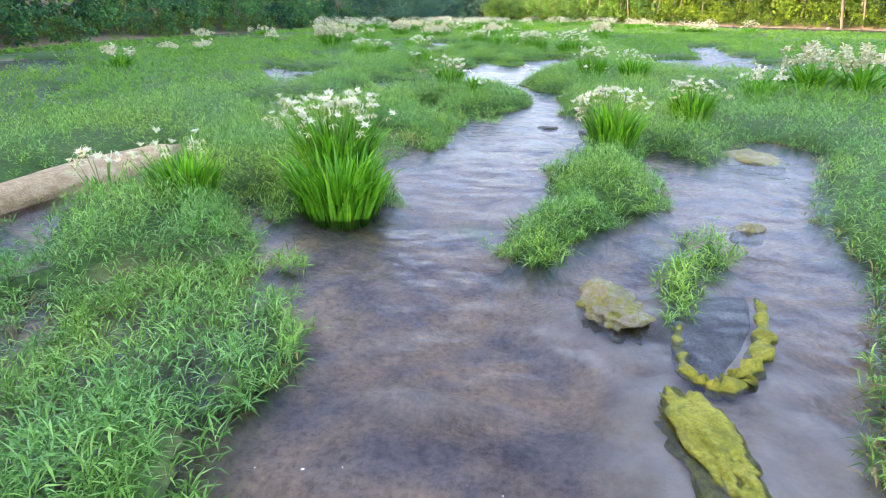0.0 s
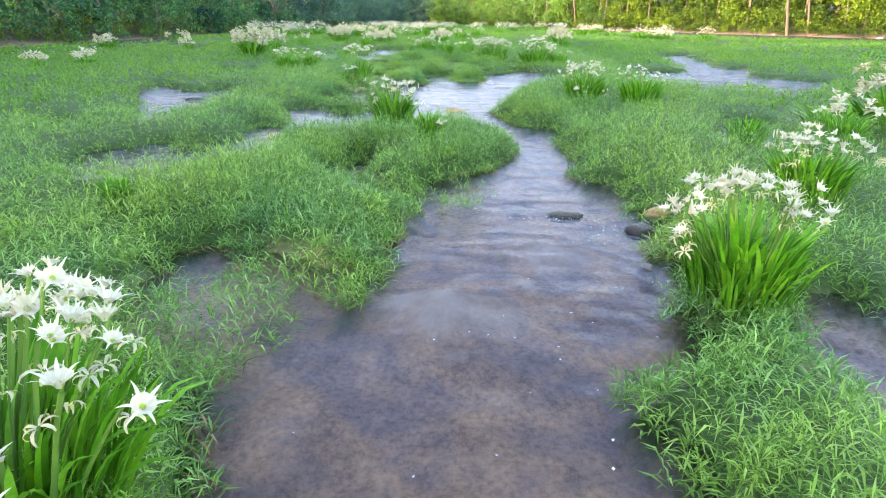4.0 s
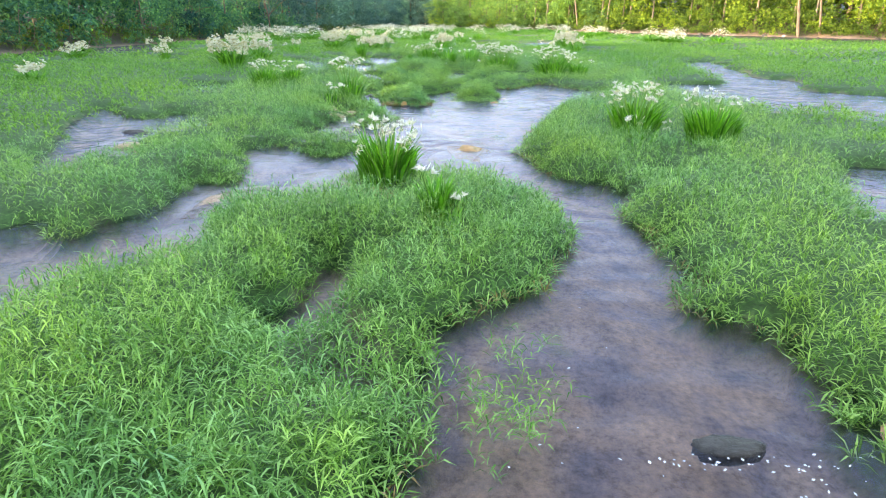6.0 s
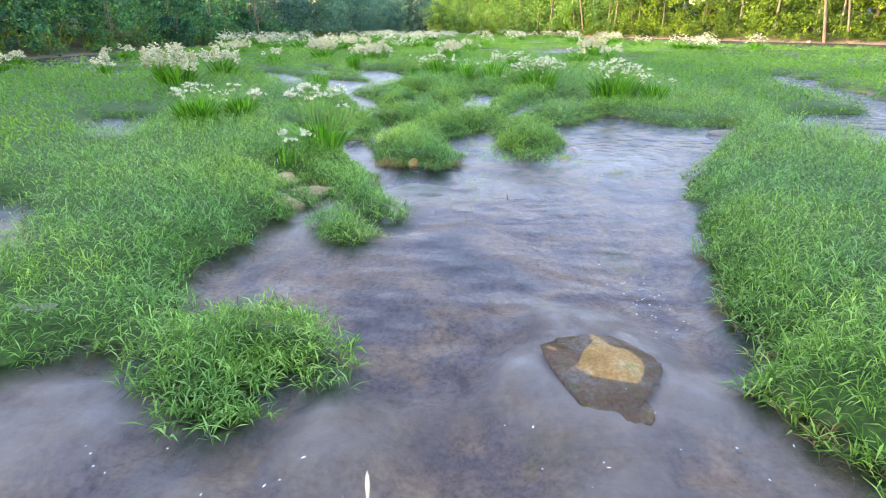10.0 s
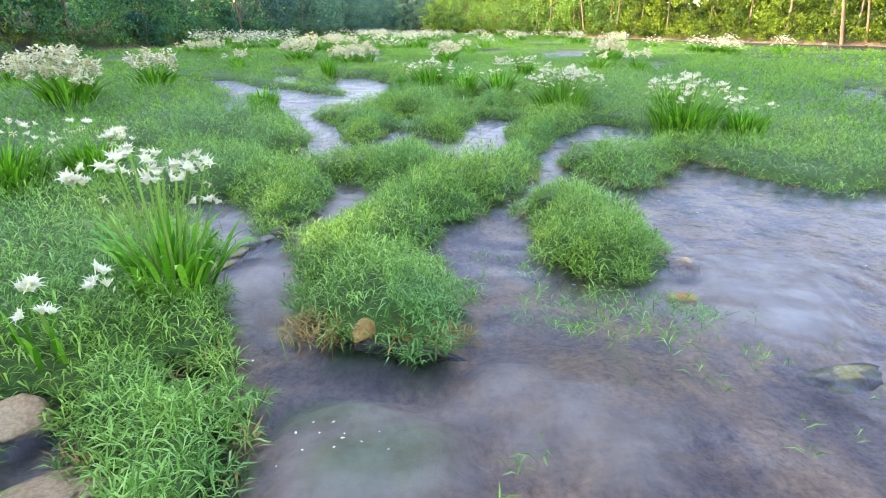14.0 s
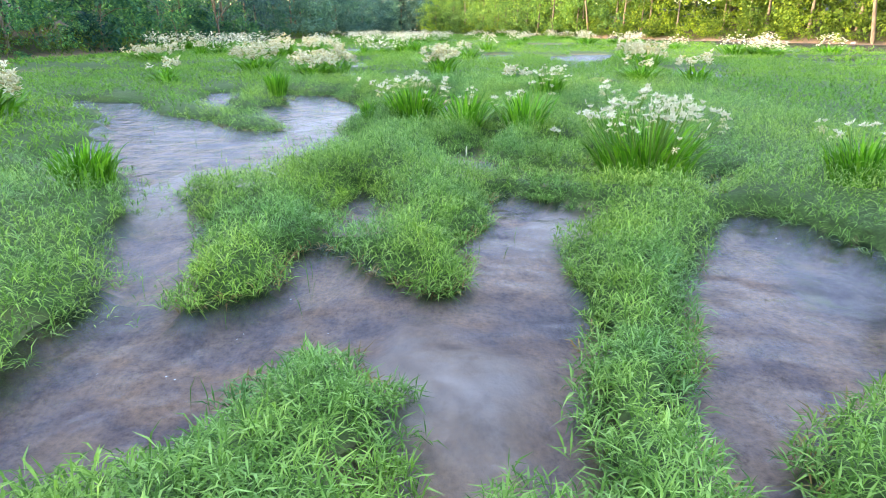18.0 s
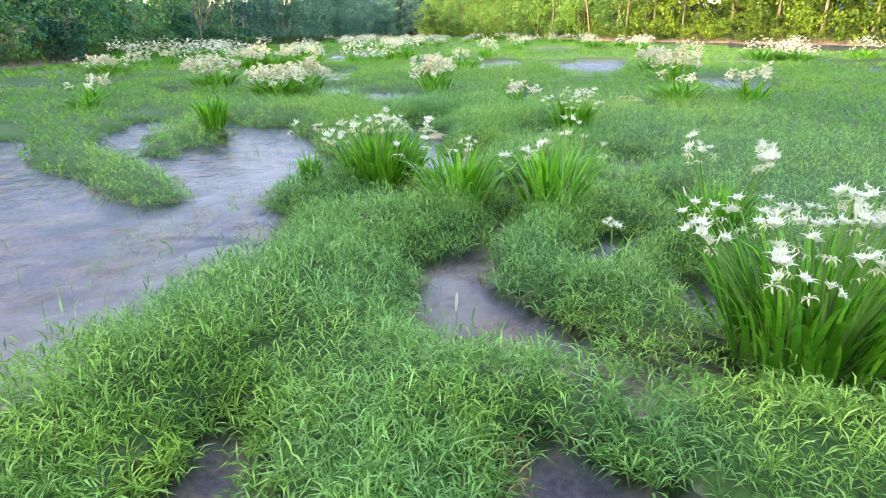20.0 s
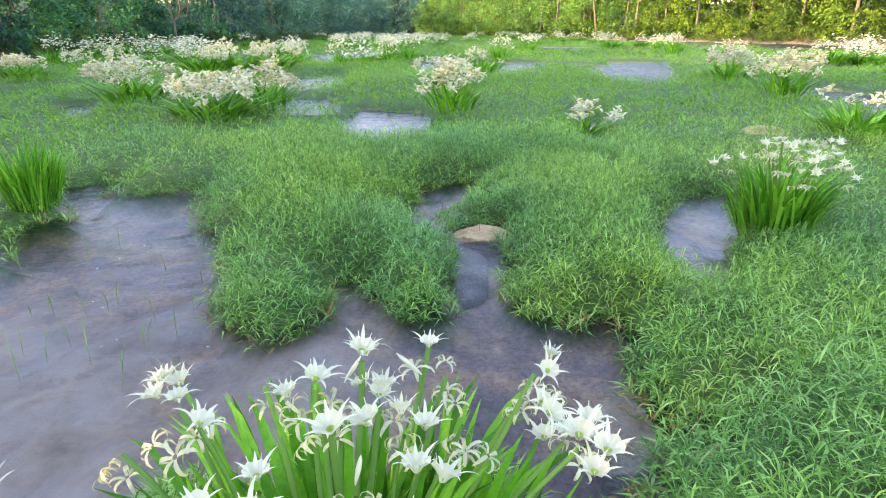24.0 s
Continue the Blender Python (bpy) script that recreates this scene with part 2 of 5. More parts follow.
# ---- mesh helpers ----
def quads(name, verts, faces, material, smooth=False):
    """A mesh from arrays of vertices and of equal-sided faces."""
    me = bpy.data.meshes.new(name)
    verts, faces = np.asarray(verts, np.float32), np.asarray(faces, np.int32)
    k = faces.shape[1]
    me.vertices.add(len(verts))
    me.vertices.foreach_set("co", verts.ravel())
    me.loops.add(faces.size)
    me.loops.foreach_set("vertex_index", faces.ravel())
    me.polygons.add(len(faces))
    me.polygons.foreach_set("loop_start", np.arange(0, faces.size, k, dtype=np.int32))
    me.polygons.foreach_set("use_smooth", np.full(len(faces), smooth))
    me.update(calc_edges=True)
    me.materials.append(material)
    return me


def blades(base, turn, rise, length, width, droop):
    """Kite-shaped leaves: vertices and faces, four vertices a leaf."""
    out = np.stack([np.cos(turn), np.sin(turn)], -1)
    side = np.stack([-np.sin(turn), np.cos(turn), 0 * turn], -1) * (width / 2)[:, None]
    half = (length / 2)[:, None]
    first = np.concatenate([out * np.cos(rise)[:, None], np.sin(rise)[:, None]], -1) * half
    second = np.concatenate([out * np.cos(rise - droop)[:, None], np.sin(rise - droop)[:, None]], -1) * half
    mid = base + first
    v = np.stack([base, mid - side, mid + second, mid + side], 1).reshape(-1, 3)
    return v, np.arange(len(v)).reshape(-1, 4)


def lattice(x, y, size, seed):
    """Smooth value noise from 0 to 1 over the plan."""
    x, y = np.asarray(x, float) / size + 900.37, np.asarray(y, float) / size + 900.71
    i, j = np.floor(x).astype(np.int64), np.floor(y).astype(np.int64)
    u, v = x - i, y - j
    u, v = u * u * (3 - 2 * u), v * v * (3 - 2 * v)

    def corner(a, b):
        h = np.sin(a * 127.1 + b * 311.7 + seed * 74.7) * 43758.5453
        return h - np.floor(h)

    return (corner(i, j) * (1 - u) + corner(i + 1, j) * u) * (1 - v) + (corner(i, j + 1) * (1 - u) + corner(i + 1, j + 1) * u) * v


def scatter(x0, x1, y0, y1, per_m2):
    n = int((x1 - x0) * (y1 - y0) * per_m2)
    return x0 + (x1 - x0) * rng.random(n), y0 + (y1 - y0) * rng.random(n)


# ---- the plan: where water runs between the plants ----
POOLS, WET, DRY_SPOTS, SPARSE, THIN = [], [], [], [], []


def water(*rows):
    """Far open water: rows of (y, left x, right x), from near to far."""
    POOLS.append(np.array(rows))


def pool(*corners):
    """Open water between the stands: the corners of its shore, in order."""
    WET.append(np.array(corners))


def isle(*corners):
    """A stand of plants inside open water."""
    DRY_SPOTS.append(np.array(corners))


def sparse(x, y, rx, ry, share):
    """A spot where the plants of a stand grow thinly, with water between them."""
    SPARSE.append((x, y, rx, ry, share))


def thin(x, y, rx, ry, share):
    """A spot where a few shoots stand in open water."""
    THIN.append((x, y, rx, ry, share))


pool((-0.05, -4.5), (2.6, -4.5), (1.9, -1.8), (-0.06, -1.9))
pool((-0.06, -2.06), (1.46, -1.9), (1.7, -1.86), (1.78, -1.78), (2.58, -0.18), (1.86, -0.18), (1.66, -0.38), (1.42, -0.86), (1.42, -0.46), (1.62, -0.18), (1.02, -0.18), (0.94, -0.38), (0.78, -0.38), (0.7, -0.3), (0.7, -0.18), (-0.22, -0.18), (-0.34, -0.34), (-0.34, -0.58), (-0.42, -0.58), (-0.54, -0.22), (-0.74, -0.18), (-0.46, -0.82), (-0.38, -0.9), (-0.22, -0.9), (-0.22, -1.02), (-0.06, -1.26))
pool((-1.14, -1.46), (-1.06, -1.46), (-1.06, -1.22), (-1.22, -1.14), (-1.3, -0.98), (-1.38, -1.02), (-1.38, -1.14))
pool((-1.66, -0.86), (-1.58, -0.86), (-1.66, -0.54), (-1.86, -0.42), (-1.94, -0.22), (-2.18, -0.18), (-2.26, -0.18), (-2.22, -0.3))
pool((-2.26, -0.22), (-2.02, -0.22), (-2.06, 0.06), (-1.86, 0.3), (-1.94, 0.54), (-1.94, 1.22), (-2.22, 1.58), (-2.26, 1.74), (-2.46, 1.82), (-2.58, 1.78), (-2.86, 1.18), (-2.9, 0.46))
pool((-0.74, -0.22), (-0.58, -0.22), (-0.58, -0.14), (-0.94, 0.54), (-1.06, 0.58), (-1.06, 0.42))
pool((-0.22, -0.22), (0.74, -0.18), (0.82, 0.38), (1.02, 0.46), (1.06, 1.5), (0.98, 1.66), (1.22, 1.78), (0.86, 1.82), (-0.38, 1.82), (-0.42, 1.5), (0.02, 0.5), (0.02, 0.34), (-0.06, 0.3), (-0.1, 0.02))
pool((1.02, -0.22), (1.62, -0.22), (1.82, 0.06), (1.94, 0.06), (1.86, -0.22), (2.58, -0.22), (2.58, 0.54), (3.18, 1.78), (1.7, 1.82), (1.78, 1.62), (1.7, 1.34), (1.7, 1.18), (1.82, 1.1), (1.78, 0.94), (1.7, 0.9), (1.7, 0.74), (1.58, 0.62), (1.26, 0.54), (1.3, 0.46), (1.38, 0.46), (1.38, 0.38), (1.1, 0.06))
pool((-2.54, 1.78), (-2.34, 1.78), (-2.38, 1.9), (-2.5, 1.94))
pool((-0.38, 1.78), (1.22, 1.78), (1.3, 1.86), (1.34, 2.06), (1.22, 2.18), (1.34, 2.26), (1.5, 2.54), (1.46, 2.98), (1.62, 3.26), (1.62, 3.46), (1.5, 3.54), (1.54, 3.74), (1.58, 3.82), (0.1, 3.82), (-0.02, 2.3), (-0.14, 2.26), (-0.18, 2.34), (-0.34, 2.34), (-0.26, 1.98))
pool((1.7, 1.78), (3.18, 1.78), (3.5, 2.58), (3.18, 3.1), (3.06, 3.06), (2.94, 2.98), (2.9, 2.82), (2.82, 2.78), (2.38, 1.98), (2.3, 1.98), (2.18, 2.22), (2.18, 2.42), (2.02, 2.46), (1.86, 2.34), (1.86, 2.14), (1.74, 2.06))
pool((-0.9, 2.38), (-0.74, 2.38), (-0.74, 2.46), (-0.66, 2.5), (-0.66, 2.66), (-0.86, 2.86), (-1.02, 2.86), (-1.1, 2.7))
pool((0.1, 3.78), (1.58, 3.78), (1.54, 4.34), (1.26, 4.5), (1.3, 4.74), (1.42, 4.9), (1.42, 5.54), (1.46, 5.58), (1.34, 5.82), (0.9, 5.82), (0.86, 5.34), (0.54, 4.66), (0.1, 4.3))
pool((-6.02, 4.06), (-5.86, 4.06), (-5.78, 4.26), (-6.26, 5.66), (-6.34, 5.82), (-6.78, 5.82), (-7.02, 5.82), (-7.02, 5.02))
pool((-2.38, 4.06), (-1.82, 4.22), (-1.74, 4.38), (-1.74, 4.74), (-1.46, 4.74), (-1.26, 4.9), (-1.26, 5.1), (-1.34, 5.22), (-1.34, 5.62), (-1.42, 5.66), (-1.46, 5.82), (-1.86, 5.82), (-2.02, 5.66), (-2.1, 5.62), (-2.14, 5.26), (-2.22, 5.26), (-2.38, 5.54), (-2.54, 5.62), (-2.58, 5.42), (-2.94, 5.14), (-2.78, 4.54))
pool((-0.54, 4.14), (-0.42, 4.14), (-0.38, 4.38), (-0.38, 5.02), (-0.46, 5.06), (-0.54, 4.98), (-0.54, 4.5), (-0.66, 4.38))
pool((-7.02, 5.78), (-6.34, 5.78), (-6.7, 6.22), (-7.02, 6.58))
pool((-1.86, 5.78), (-1.46, 5.78), (-1.46, 5.86), (-1.38, 5.86), (-1.34, 5.94), (-1.02, 5.98), (-0.58, 6.14), (-0.46, 6.14), (-0.38, 5.9), (-0.22, 5.98), (-0.26, 6.34), (-0.38, 6.42), (-0.5, 6.38), (-0.58, 6.46), (-0.74, 6.82), (-0.74, 7.02), (-0.1, 7.06), (-0.06, 6.78), (0.18, 6.62), (0.38, 6.62), (0.46, 6.46), (0.82, 6.14), (0.9, 5.78), (1.34, 5.78), (1.34, 6.06), (1.5, 6.26), (1.46, 6.34), (1.42, 6.82), (1.3, 6.9), (1.02, 6.9), (0.94, 7.66), (0.86, 7.82), (-1.02, 7.82), (-1.06, 7.74), (-1.18, 7.74), (-1.18, 7.82), (-2.02, 7.82), (-2.02, 7.7), (-1.86, 7.54), (-1.7, 7.02), (-1.62, 6.94), (-1.62, 6.78), (-1.7, 6.7), (-1.9, 6.7), (-1.98, 6.62), (-1.98, 6.46), (-1.9, 6.42), (-1.94, 6.06))
pool((2.86, 5.78), (3.1, 5.78), (3.46, 6.02), (4.02, 7.14), (4.02, 7.46), (3.74, 7.5), (3.54, 7.3))
pool((-3.74, 5.94), (-3.66, 6.02), (-3.7, 6.34), (-3.98, 6.42), (-4.06, 6.82), (-4.3, 6.9), (-4.38, 6.7))
pool((-3.3, 6.82), (-3.18, 6.82), (-3.26, 7.38), (-2.9, 7.54), (-2.9, 7.66), (-3.02, 7.82), (-3.46, 7.82), (-3.94, 7.82), (-3.94, 7.7))
pool((1.74, 6.86), (1.9, 6.9), (2.1, 7.26), (1.98, 7.26), (1.86, 7.14), (1.86, 7.02), (1.74, 6.94))
pool((-3.94, 7.78), (-3.02, 7.78), (-3.5, 8.5), (-3.34, 8.34), (-3.26, 8.38), (-3.26, 8.66), (-3.1, 8.9), (-3.1, 9.1), (-3.3, 9.38), (-3.22, 9.38), (-3.14, 9.22), (-2.86, 9.26), (-2.78, 9.38), (-2.94, 9.54), (-3.1, 9.82), (-4.82, 9.82))
pool((-2.02, 7.78), (-1.18, 7.78), (-1.3, 7.94), (-1.42, 7.98), (-1.66, 8.22), (-1.82, 8.22), (-2.02, 7.98))
pool((-1.02, 7.78), (0.86, 7.78), (0.78, 8.06), (0.98, 8.3), (0.94, 8.58), (1.1, 9.06), (1.1, 9.42), (1.18, 9.5), (1.26, 9.82), (-0.42, 9.82), (-0.94, 9.82), (-0.86, 9.62), (-0.9, 9.5), (-1.06, 9.58), (-1.18, 9.82), (-1.62, 9.82), (-1.54, 9.3), (-1.74, 9.18), (-1.66, 8.74), (-1.38, 8.42), (-1.26, 8.5), (-0.9, 8.54), (-0.7, 8.1), (-0.74, 7.98), (-0.86, 7.98), (-0.86, 8.06), (-0.98, 8.1))
pool((-4.82, 9.78), (-3.1, 9.78), (-3.66, 10.42), (-3.9, 10.38), (-3.86, 10.02), (-4.26, 9.98), (-5.14, 10.86), (-5.14, 10.7), (-4.94, 10.42), (-4.98, 10.26))
pool((-1.62, 9.78), (-1.18, 9.78), (-1.26, 9.86), (-1.22, 9.94), (-1.02, 9.94), (-0.94, 9.78), (1.26, 9.78), (1.34, 10.1), (1.42, 10.18), (1.42, 10.46), (1.62, 10.98), (1.62, 11.18), (2.02, 11.82), (-0.38, 11.82), (-0.38, 11.62), (-0.42, 11.5), (-0.54, 11.46), (-0.66, 11.58), (-0.82, 11.58), (-1.02, 11.82), (-1.34, 11.82), (-1.22, 11.38), (-1.02, 11.18), (-1.06, 11.02), (-0.98, 10.9), (-0.98, 10.46), (-0.66, 10.14), (-0.7, 9.94), (-0.94, 9.94), (-1.06, 10.26), (-1.34, 10.62), (-1.34, 10.74), (-1.7, 11.1), (-1.86, 11.1), (-1.74, 10.86), (-1.38, 10.5), (-1.38, 10.34), (-1.5, 10.18), (-1.46, 9.94), (-1.62, 9.94))
pool((5.62, 10.1), (5.98, 10.14), (6.14, 10.3), (7.14, 11.82), (4.82, 11.82), (4.06, 11.82), (4.06, 11.7), (4.22, 11.54), (4.82, 11.38), (4.62, 10.94), (4.66, 10.7), (5.86, 10.9), (5.54, 10.26))
pool((-1.3, 11.14), (-1.22, 11.14), (-1.22, 11.26), (-1.34, 11.42), (-1.42, 11.42), (-1.42, 11.3))
pool((-1.34, 11.78), (-1.02, 11.78), (-1.3, 12.74), (-1.18, 12.82), (-1.06, 13.22), (-0.94, 13.34), (-0.94, 13.82), (-1.38, 13.78), (-1.38, 13.22), (-1.46, 13.1), (-1.38, 12.82), (-1.54, 12.82), (-1.82, 13.46), (-1.94, 13.54), (-2.06, 13.78), (-2.14, 13.78), (-2.22, 13.62), (-2.38, 13.62), (-2.42, 13.54), (-2.14, 13.22), (-2.06, 13.02), (-1.94, 12.94), (-1.94, 12.86), (-1.82, 12.78), (-1.82, 12.7), (-1.7, 12.62), (-1.66, 12.34), (-1.54, 12.22), (-1.54, 12.1), (-1.46, 12.06))
pool((-0.38, 11.78), (2.02, 11.78), (2.26, 12.14), (2.34, 12.54), (2.42, 12.58), (2.74, 13.18), (2.9, 13.34), (2.94, 13.5), (3.1, 13.66), (3.1, 13.82), (0.66, 13.78), (0.7, 13.38), (0.78, 13.22), (0.78, 12.74), (0.86, 12.66), (0.62, 12.42), (0.58, 12.3), (0.38, 12.22), (0.1, 12.46), (0.18, 13.3), (0.06, 13.3), (0.06, 13.42), (0.26, 13.82), (0.06, 13.82), (0.06, 13.74), (-0.02, 13.74), (-0.18, 13.58), (-0.18, 13.38), (-0.46, 13.18), (-0.46, 12.86), (-0.74, 12.58), (-0.74, 12.46), (-0.42, 12.42), (-0.42, 12.26), (-0.34, 12.14))
pool((4.06, 11.78), (7.14, 11.78), (7.86, 12.98), (7.74, 13.3), (7.42, 13.34), (7.26, 13.74), (7.18, 13.82), (3.9, 13.82), (3.94, 13.02), (3.98, 12.9), (4.18, 12.94), (3.98, 12.06), (4.02, 11.94), (4.14, 12.02))
pool((-4.54, 12.74), (-4.18, 12.74), (-4.1, 12.86), (-4.14, 13.3), (-4.42, 13.7), (-4.26, 13.82), (-4.54, 13.82), (-5.18, 13.82), (-5.06, 13.46), (-4.78, 13.26))
pool((-5.18, 13.78), (-4.26, 13.78), (-4.22, 13.94), (-4.34, 14.14), (-4.54, 14.06), (-4.5, 13.86), (-4.62, 13.94), (-4.7, 14.06), (-4.62, 14.22), (-4.58, 14.42), (-4.7, 14.62), (-4.82, 14.62), (-4.9, 14.46), (-5.34, 14.62), (-5.38, 14.38))
pool((-1.34, 13.78), (-0.78, 13.82), (-0.7, 13.94), (-0.7, 14.1), (-0.78, 14.14), (-0.86, 14.02), (-0.94, 14.02), (-1.1, 14.06), (-1.26, 14.26), (-1.46, 14.26), (-1.42, 14.06), (-1.34, 13.98))
pool((0.06, 13.78), (0.26, 13.78), (0.34, 13.94), (0.62, 13.94), (0.66, 13.78), (3.1, 13.78), (3.18, 14.18), (2.86, 14.18), (2.62, 13.9), (2.46, 14.18), (2.26, 14.34), (2.26, 14.46), (2.14, 14.54), (2.14, 14.66), (1.86, 15.26), (1.74, 15.26), (1.7, 14.98), (1.54, 14.9), (1.5, 14.7), (1.5, 14.58), (1.42, 14.54), (1.22, 14.18), (0.94, 14.18), (0.98, 14.26), (0.78, 14.42), (0.66, 14.78), (0.58, 14.82), (0.58, 14.98), (0.62, 15.1), (0.94, 15.38), (1.38, 15.46), (1.62, 15.82), (0.54, 15.82), (0.34, 15.18), (0.3, 14.46))
pool((3.9, 13.78), (7.18, 13.78), (6.7, 14.3), (7.46, 15.46), (7.58, 15.82), (6.02, 15.82), (5.74, 15.38), (4.54, 15.34), (4.1, 14.82))
pool((-0.46, 14.58), (-0.38, 14.58), (-0.38, 14.74), (-0.22, 15.02), (-0.14, 14.98), (-0.1, 14.82), (-0.02, 14.86), (0.18, 15.82), (-1.98, 15.82), (-1.98, 15.54), (-2.06, 15.42), (-2.14, 14.9), (-2.02, 14.9), (-1.98, 14.7), (-1.74, 14.62), (-1.18, 15.02), (-1.02, 15.5), (-0.9, 15.62), (-0.74, 15.62), (-0.7, 15.5), (-0.58, 15.42))
pool((-3.26, 14.74), (-3.18, 14.74), (-3.22, 15.06), (-3.3, 15.06))
pool((-3.54, 15.06), (-3.42, 15.06), (-3.42, 15.38), (-3.5, 15.42), (-3.58, 15.42))
pool((-2.7, 15.34), (-2.54, 15.38), (-2.5, 15.54), (-2.7, 15.62), (-2.7, 15.82), (-2.86, 15.82), (-3.06, 15.78))
pool((-3.06, 15.78), (-2.7, 15.78), (-2.74, 15.86), (-3.02, 15.9))
pool((-1.98, 15.78), (0.22, 15.82), (0.26, 17.1), (0.66, 17.18), (0.66, 17.5), (0.3, 17.82), (-0.14, 17.82), (-0.18, 17.18), (-0.3, 17.1), (-0.34, 16.98), (-0.34, 16.3), (-0.46, 16.26), (-0.7, 16.42), (-1.02, 16.74), (-1.02, 16.82), (-1.14, 16.86), (-1.26, 16.74), (-1.3, 16.22), (-1.38, 16.14), (-1.62, 16.1), (-1.7, 16.66), (-1.82, 16.82), (-1.82, 17.06), (-1.94, 17.18), (-2.06, 17.5), (-2.14, 17.54), (-2.22, 17.78), (-2.74, 17.82), (-2.54, 17.42), (-2.5, 17.1), (-2.06, 16.26))
pool((0.54, 15.78), (1.66, 15.82), (1.78, 16.1), (1.98, 16.34), (1.78, 17.34), (1.62, 17.54), (1.46, 17.54), (1.3, 17.38), (0.78, 16.46))
pool((6.02, 15.78), (7.58, 15.78), (7.54, 16.46), (7.22, 16.74), (7.14, 17.5), (7.26, 17.82), (6.1, 17.78))
pool((-1.14, 17.1), (-0.82, 17.14), (-0.9, 17.82), (-1.18, 17.82))
pool((-2.74, 17.78), (-2.26, 17.78), (-2.38, 17.94), (-2.46, 18.34), (-2.02, 18.42), (-1.9, 18.5), (-1.9, 18.62), (-1.74, 18.62), (-1.7, 18.9), (-1.58, 19.1), (-1.58, 19.38), (-1.38, 19.42), (-1.3, 19.5), (-1.3, 19.62), (-1.46, 19.82), (-3.18, 19.82), (-4.34, 19.82), (-4.34, 19.14), (-4.06, 18.82), (-3.98, 18.5), (-3.7, 18.18), (-3.62, 18.18), (-3.46, 18.34), (-3.42, 18.5), (-3.26, 18.66), (-3.18, 18.66))
pool((-1.18, 17.78), (-0.9, 17.78), (-0.98, 18.06), (-1.06, 18.14), (-1.14, 18.1))
pool((-0.14, 17.78), (0.3, 17.78), (0.18, 17.94), (-0.02, 18.06), (-0.1, 17.98))
pool((6.14, 17.78), (7.34, 17.86), (7.74, 19.54), (7.74, 19.82), (7.5, 19.82), (6.58, 19.74), (6.42, 18.86), (6.66, 18.7))
pool((1.42, 17.98), (1.5, 17.98), (1.58, 18.14), (1.66, 18.14), (1.98, 18.7), (1.82, 18.7), (1.5, 18.46), (1.22, 18.5), (1.14, 18.74), (1.26, 18.86), (1.26, 19.06), (1.18, 19.1), (1.06, 19.26), (1.06, 19.54), (0.98, 19.54), (0.98, 19.46), (0.9, 19.42), (0.82, 19.14), (0.82, 18.78), (0.94, 18.7), (0.98, 18.38), (0.86, 18.26), (1.26, 18.18))
isle((1.22, 18.26), (1.06, 18.34), (1.1, 18.42), (1.22, 18.42), (1.38, 18.38), (1.34, 18.26))
pool((-0.26, 18.5), (0.22, 18.54), (0.3, 18.66), (0.3, 18.78), (0.14, 18.86), (0.14, 18.98), (-0.02, 19.18), (-0.1, 19.42), (-0.06, 19.78), (-0.3, 19.82), (-0.54, 19.62), (-0.58, 19.5), (-0.5, 19.38), (-0.54, 18.74))
pool((0.5, 19.3), (0.58, 19.38), (0.58, 19.5), (0.86, 19.78), (0.78, 19.82), (0.5, 19.82), (0.42, 19.62), (0.42, 19.38))
pool((-4.34, 19.78), (-1.46, 19.78), (-1.46, 20.5), (-1.82, 20.82), (-1.82, 21.1), (-1.66, 21.22), (-1.74, 21.34), (-1.74, 21.54), (-1.5, 21.46), (-1.54, 21.74), (-0.58, 21.78), (-0.5, 21.74), (-0.5, 21.38), (-0.38, 21.38), (-0.3, 21.66), (-0.18, 21.82), (-1.66, 21.82), (-3.06, 21.82), (-2.74, 21.54), (-2.58, 21.22), (-2.5, 21.18), (-2.5, 20.94), (-2.7, 20.74), (-2.9, 20.94), (-3.14, 20.98), (-3.5, 21.46), (-3.5, 21.54), (-3.94, 21.82), (-5.14, 21.82), (-5.18, 21.7), (-5.1, 21.54), (-4.82, 21.26), (-4.82, 21.06), (-4.7, 20.74), (-4.58, 20.66), (-4.58, 20.58), (-4.46, 20.5), (-4.3, 20.22))
pool((-0.3, 19.78), (-0.06, 19.78), (-0.06, 19.94), (0.02, 19.98), (0.14, 20.26), (0.14, 20.5), (-0.02, 20.46), (-0.1, 20.1))
pool((0.5, 19.78), (0.86, 19.78), (0.94, 20.02), (0.9, 20.18), (0.66, 20.18))
pool((6.66, 19.78), (7.74, 19.78), (7.66, 20.38), (8.58, 21.78), (8.26, 21.82), (7.1, 21.82), (6.42, 20.78), (6.54, 20.3), (6.86, 20.26))
pool((1.14, 20.38), (1.22, 20.38), (1.26, 20.54), (1.38, 20.62), (1.5, 20.94), (1.46, 20.98), (1.38, 21.02), (1.3, 20.82), (1.18, 20.74))
pool((-1.18, 20.46), (-0.98, 20.46), (-1.02, 20.58), (-1.1, 20.62))
pool((-0.78, 20.62), (-0.7, 20.62), (-0.74, 20.94), (-0.82, 20.94))
pool((0.14, 20.78), (0.54, 20.78), (0.7, 20.94), (0.7, 21.02), (0.54, 21.1), (0.14, 21.18), (0.06, 21.02), (0.06, 20.86))
pool((1.22, 21.66), (1.38, 21.7), (1.46, 21.78), (1.38, 21.82), (1.14, 21.82))
pool((-5.06, 21.78), (-3.94, 21.82), (-4.18, 21.94), (-4.3, 21.86), (-4.54, 22.1), (-5.66, 23.62), (-6.34, 23.7), (-6.46, 23.66), (-6.62, 23.82), (-6.98, 23.78), (-5.98, 22.54), (-5.86, 22.54), (-5.94, 22.9), (-5.7, 22.74))
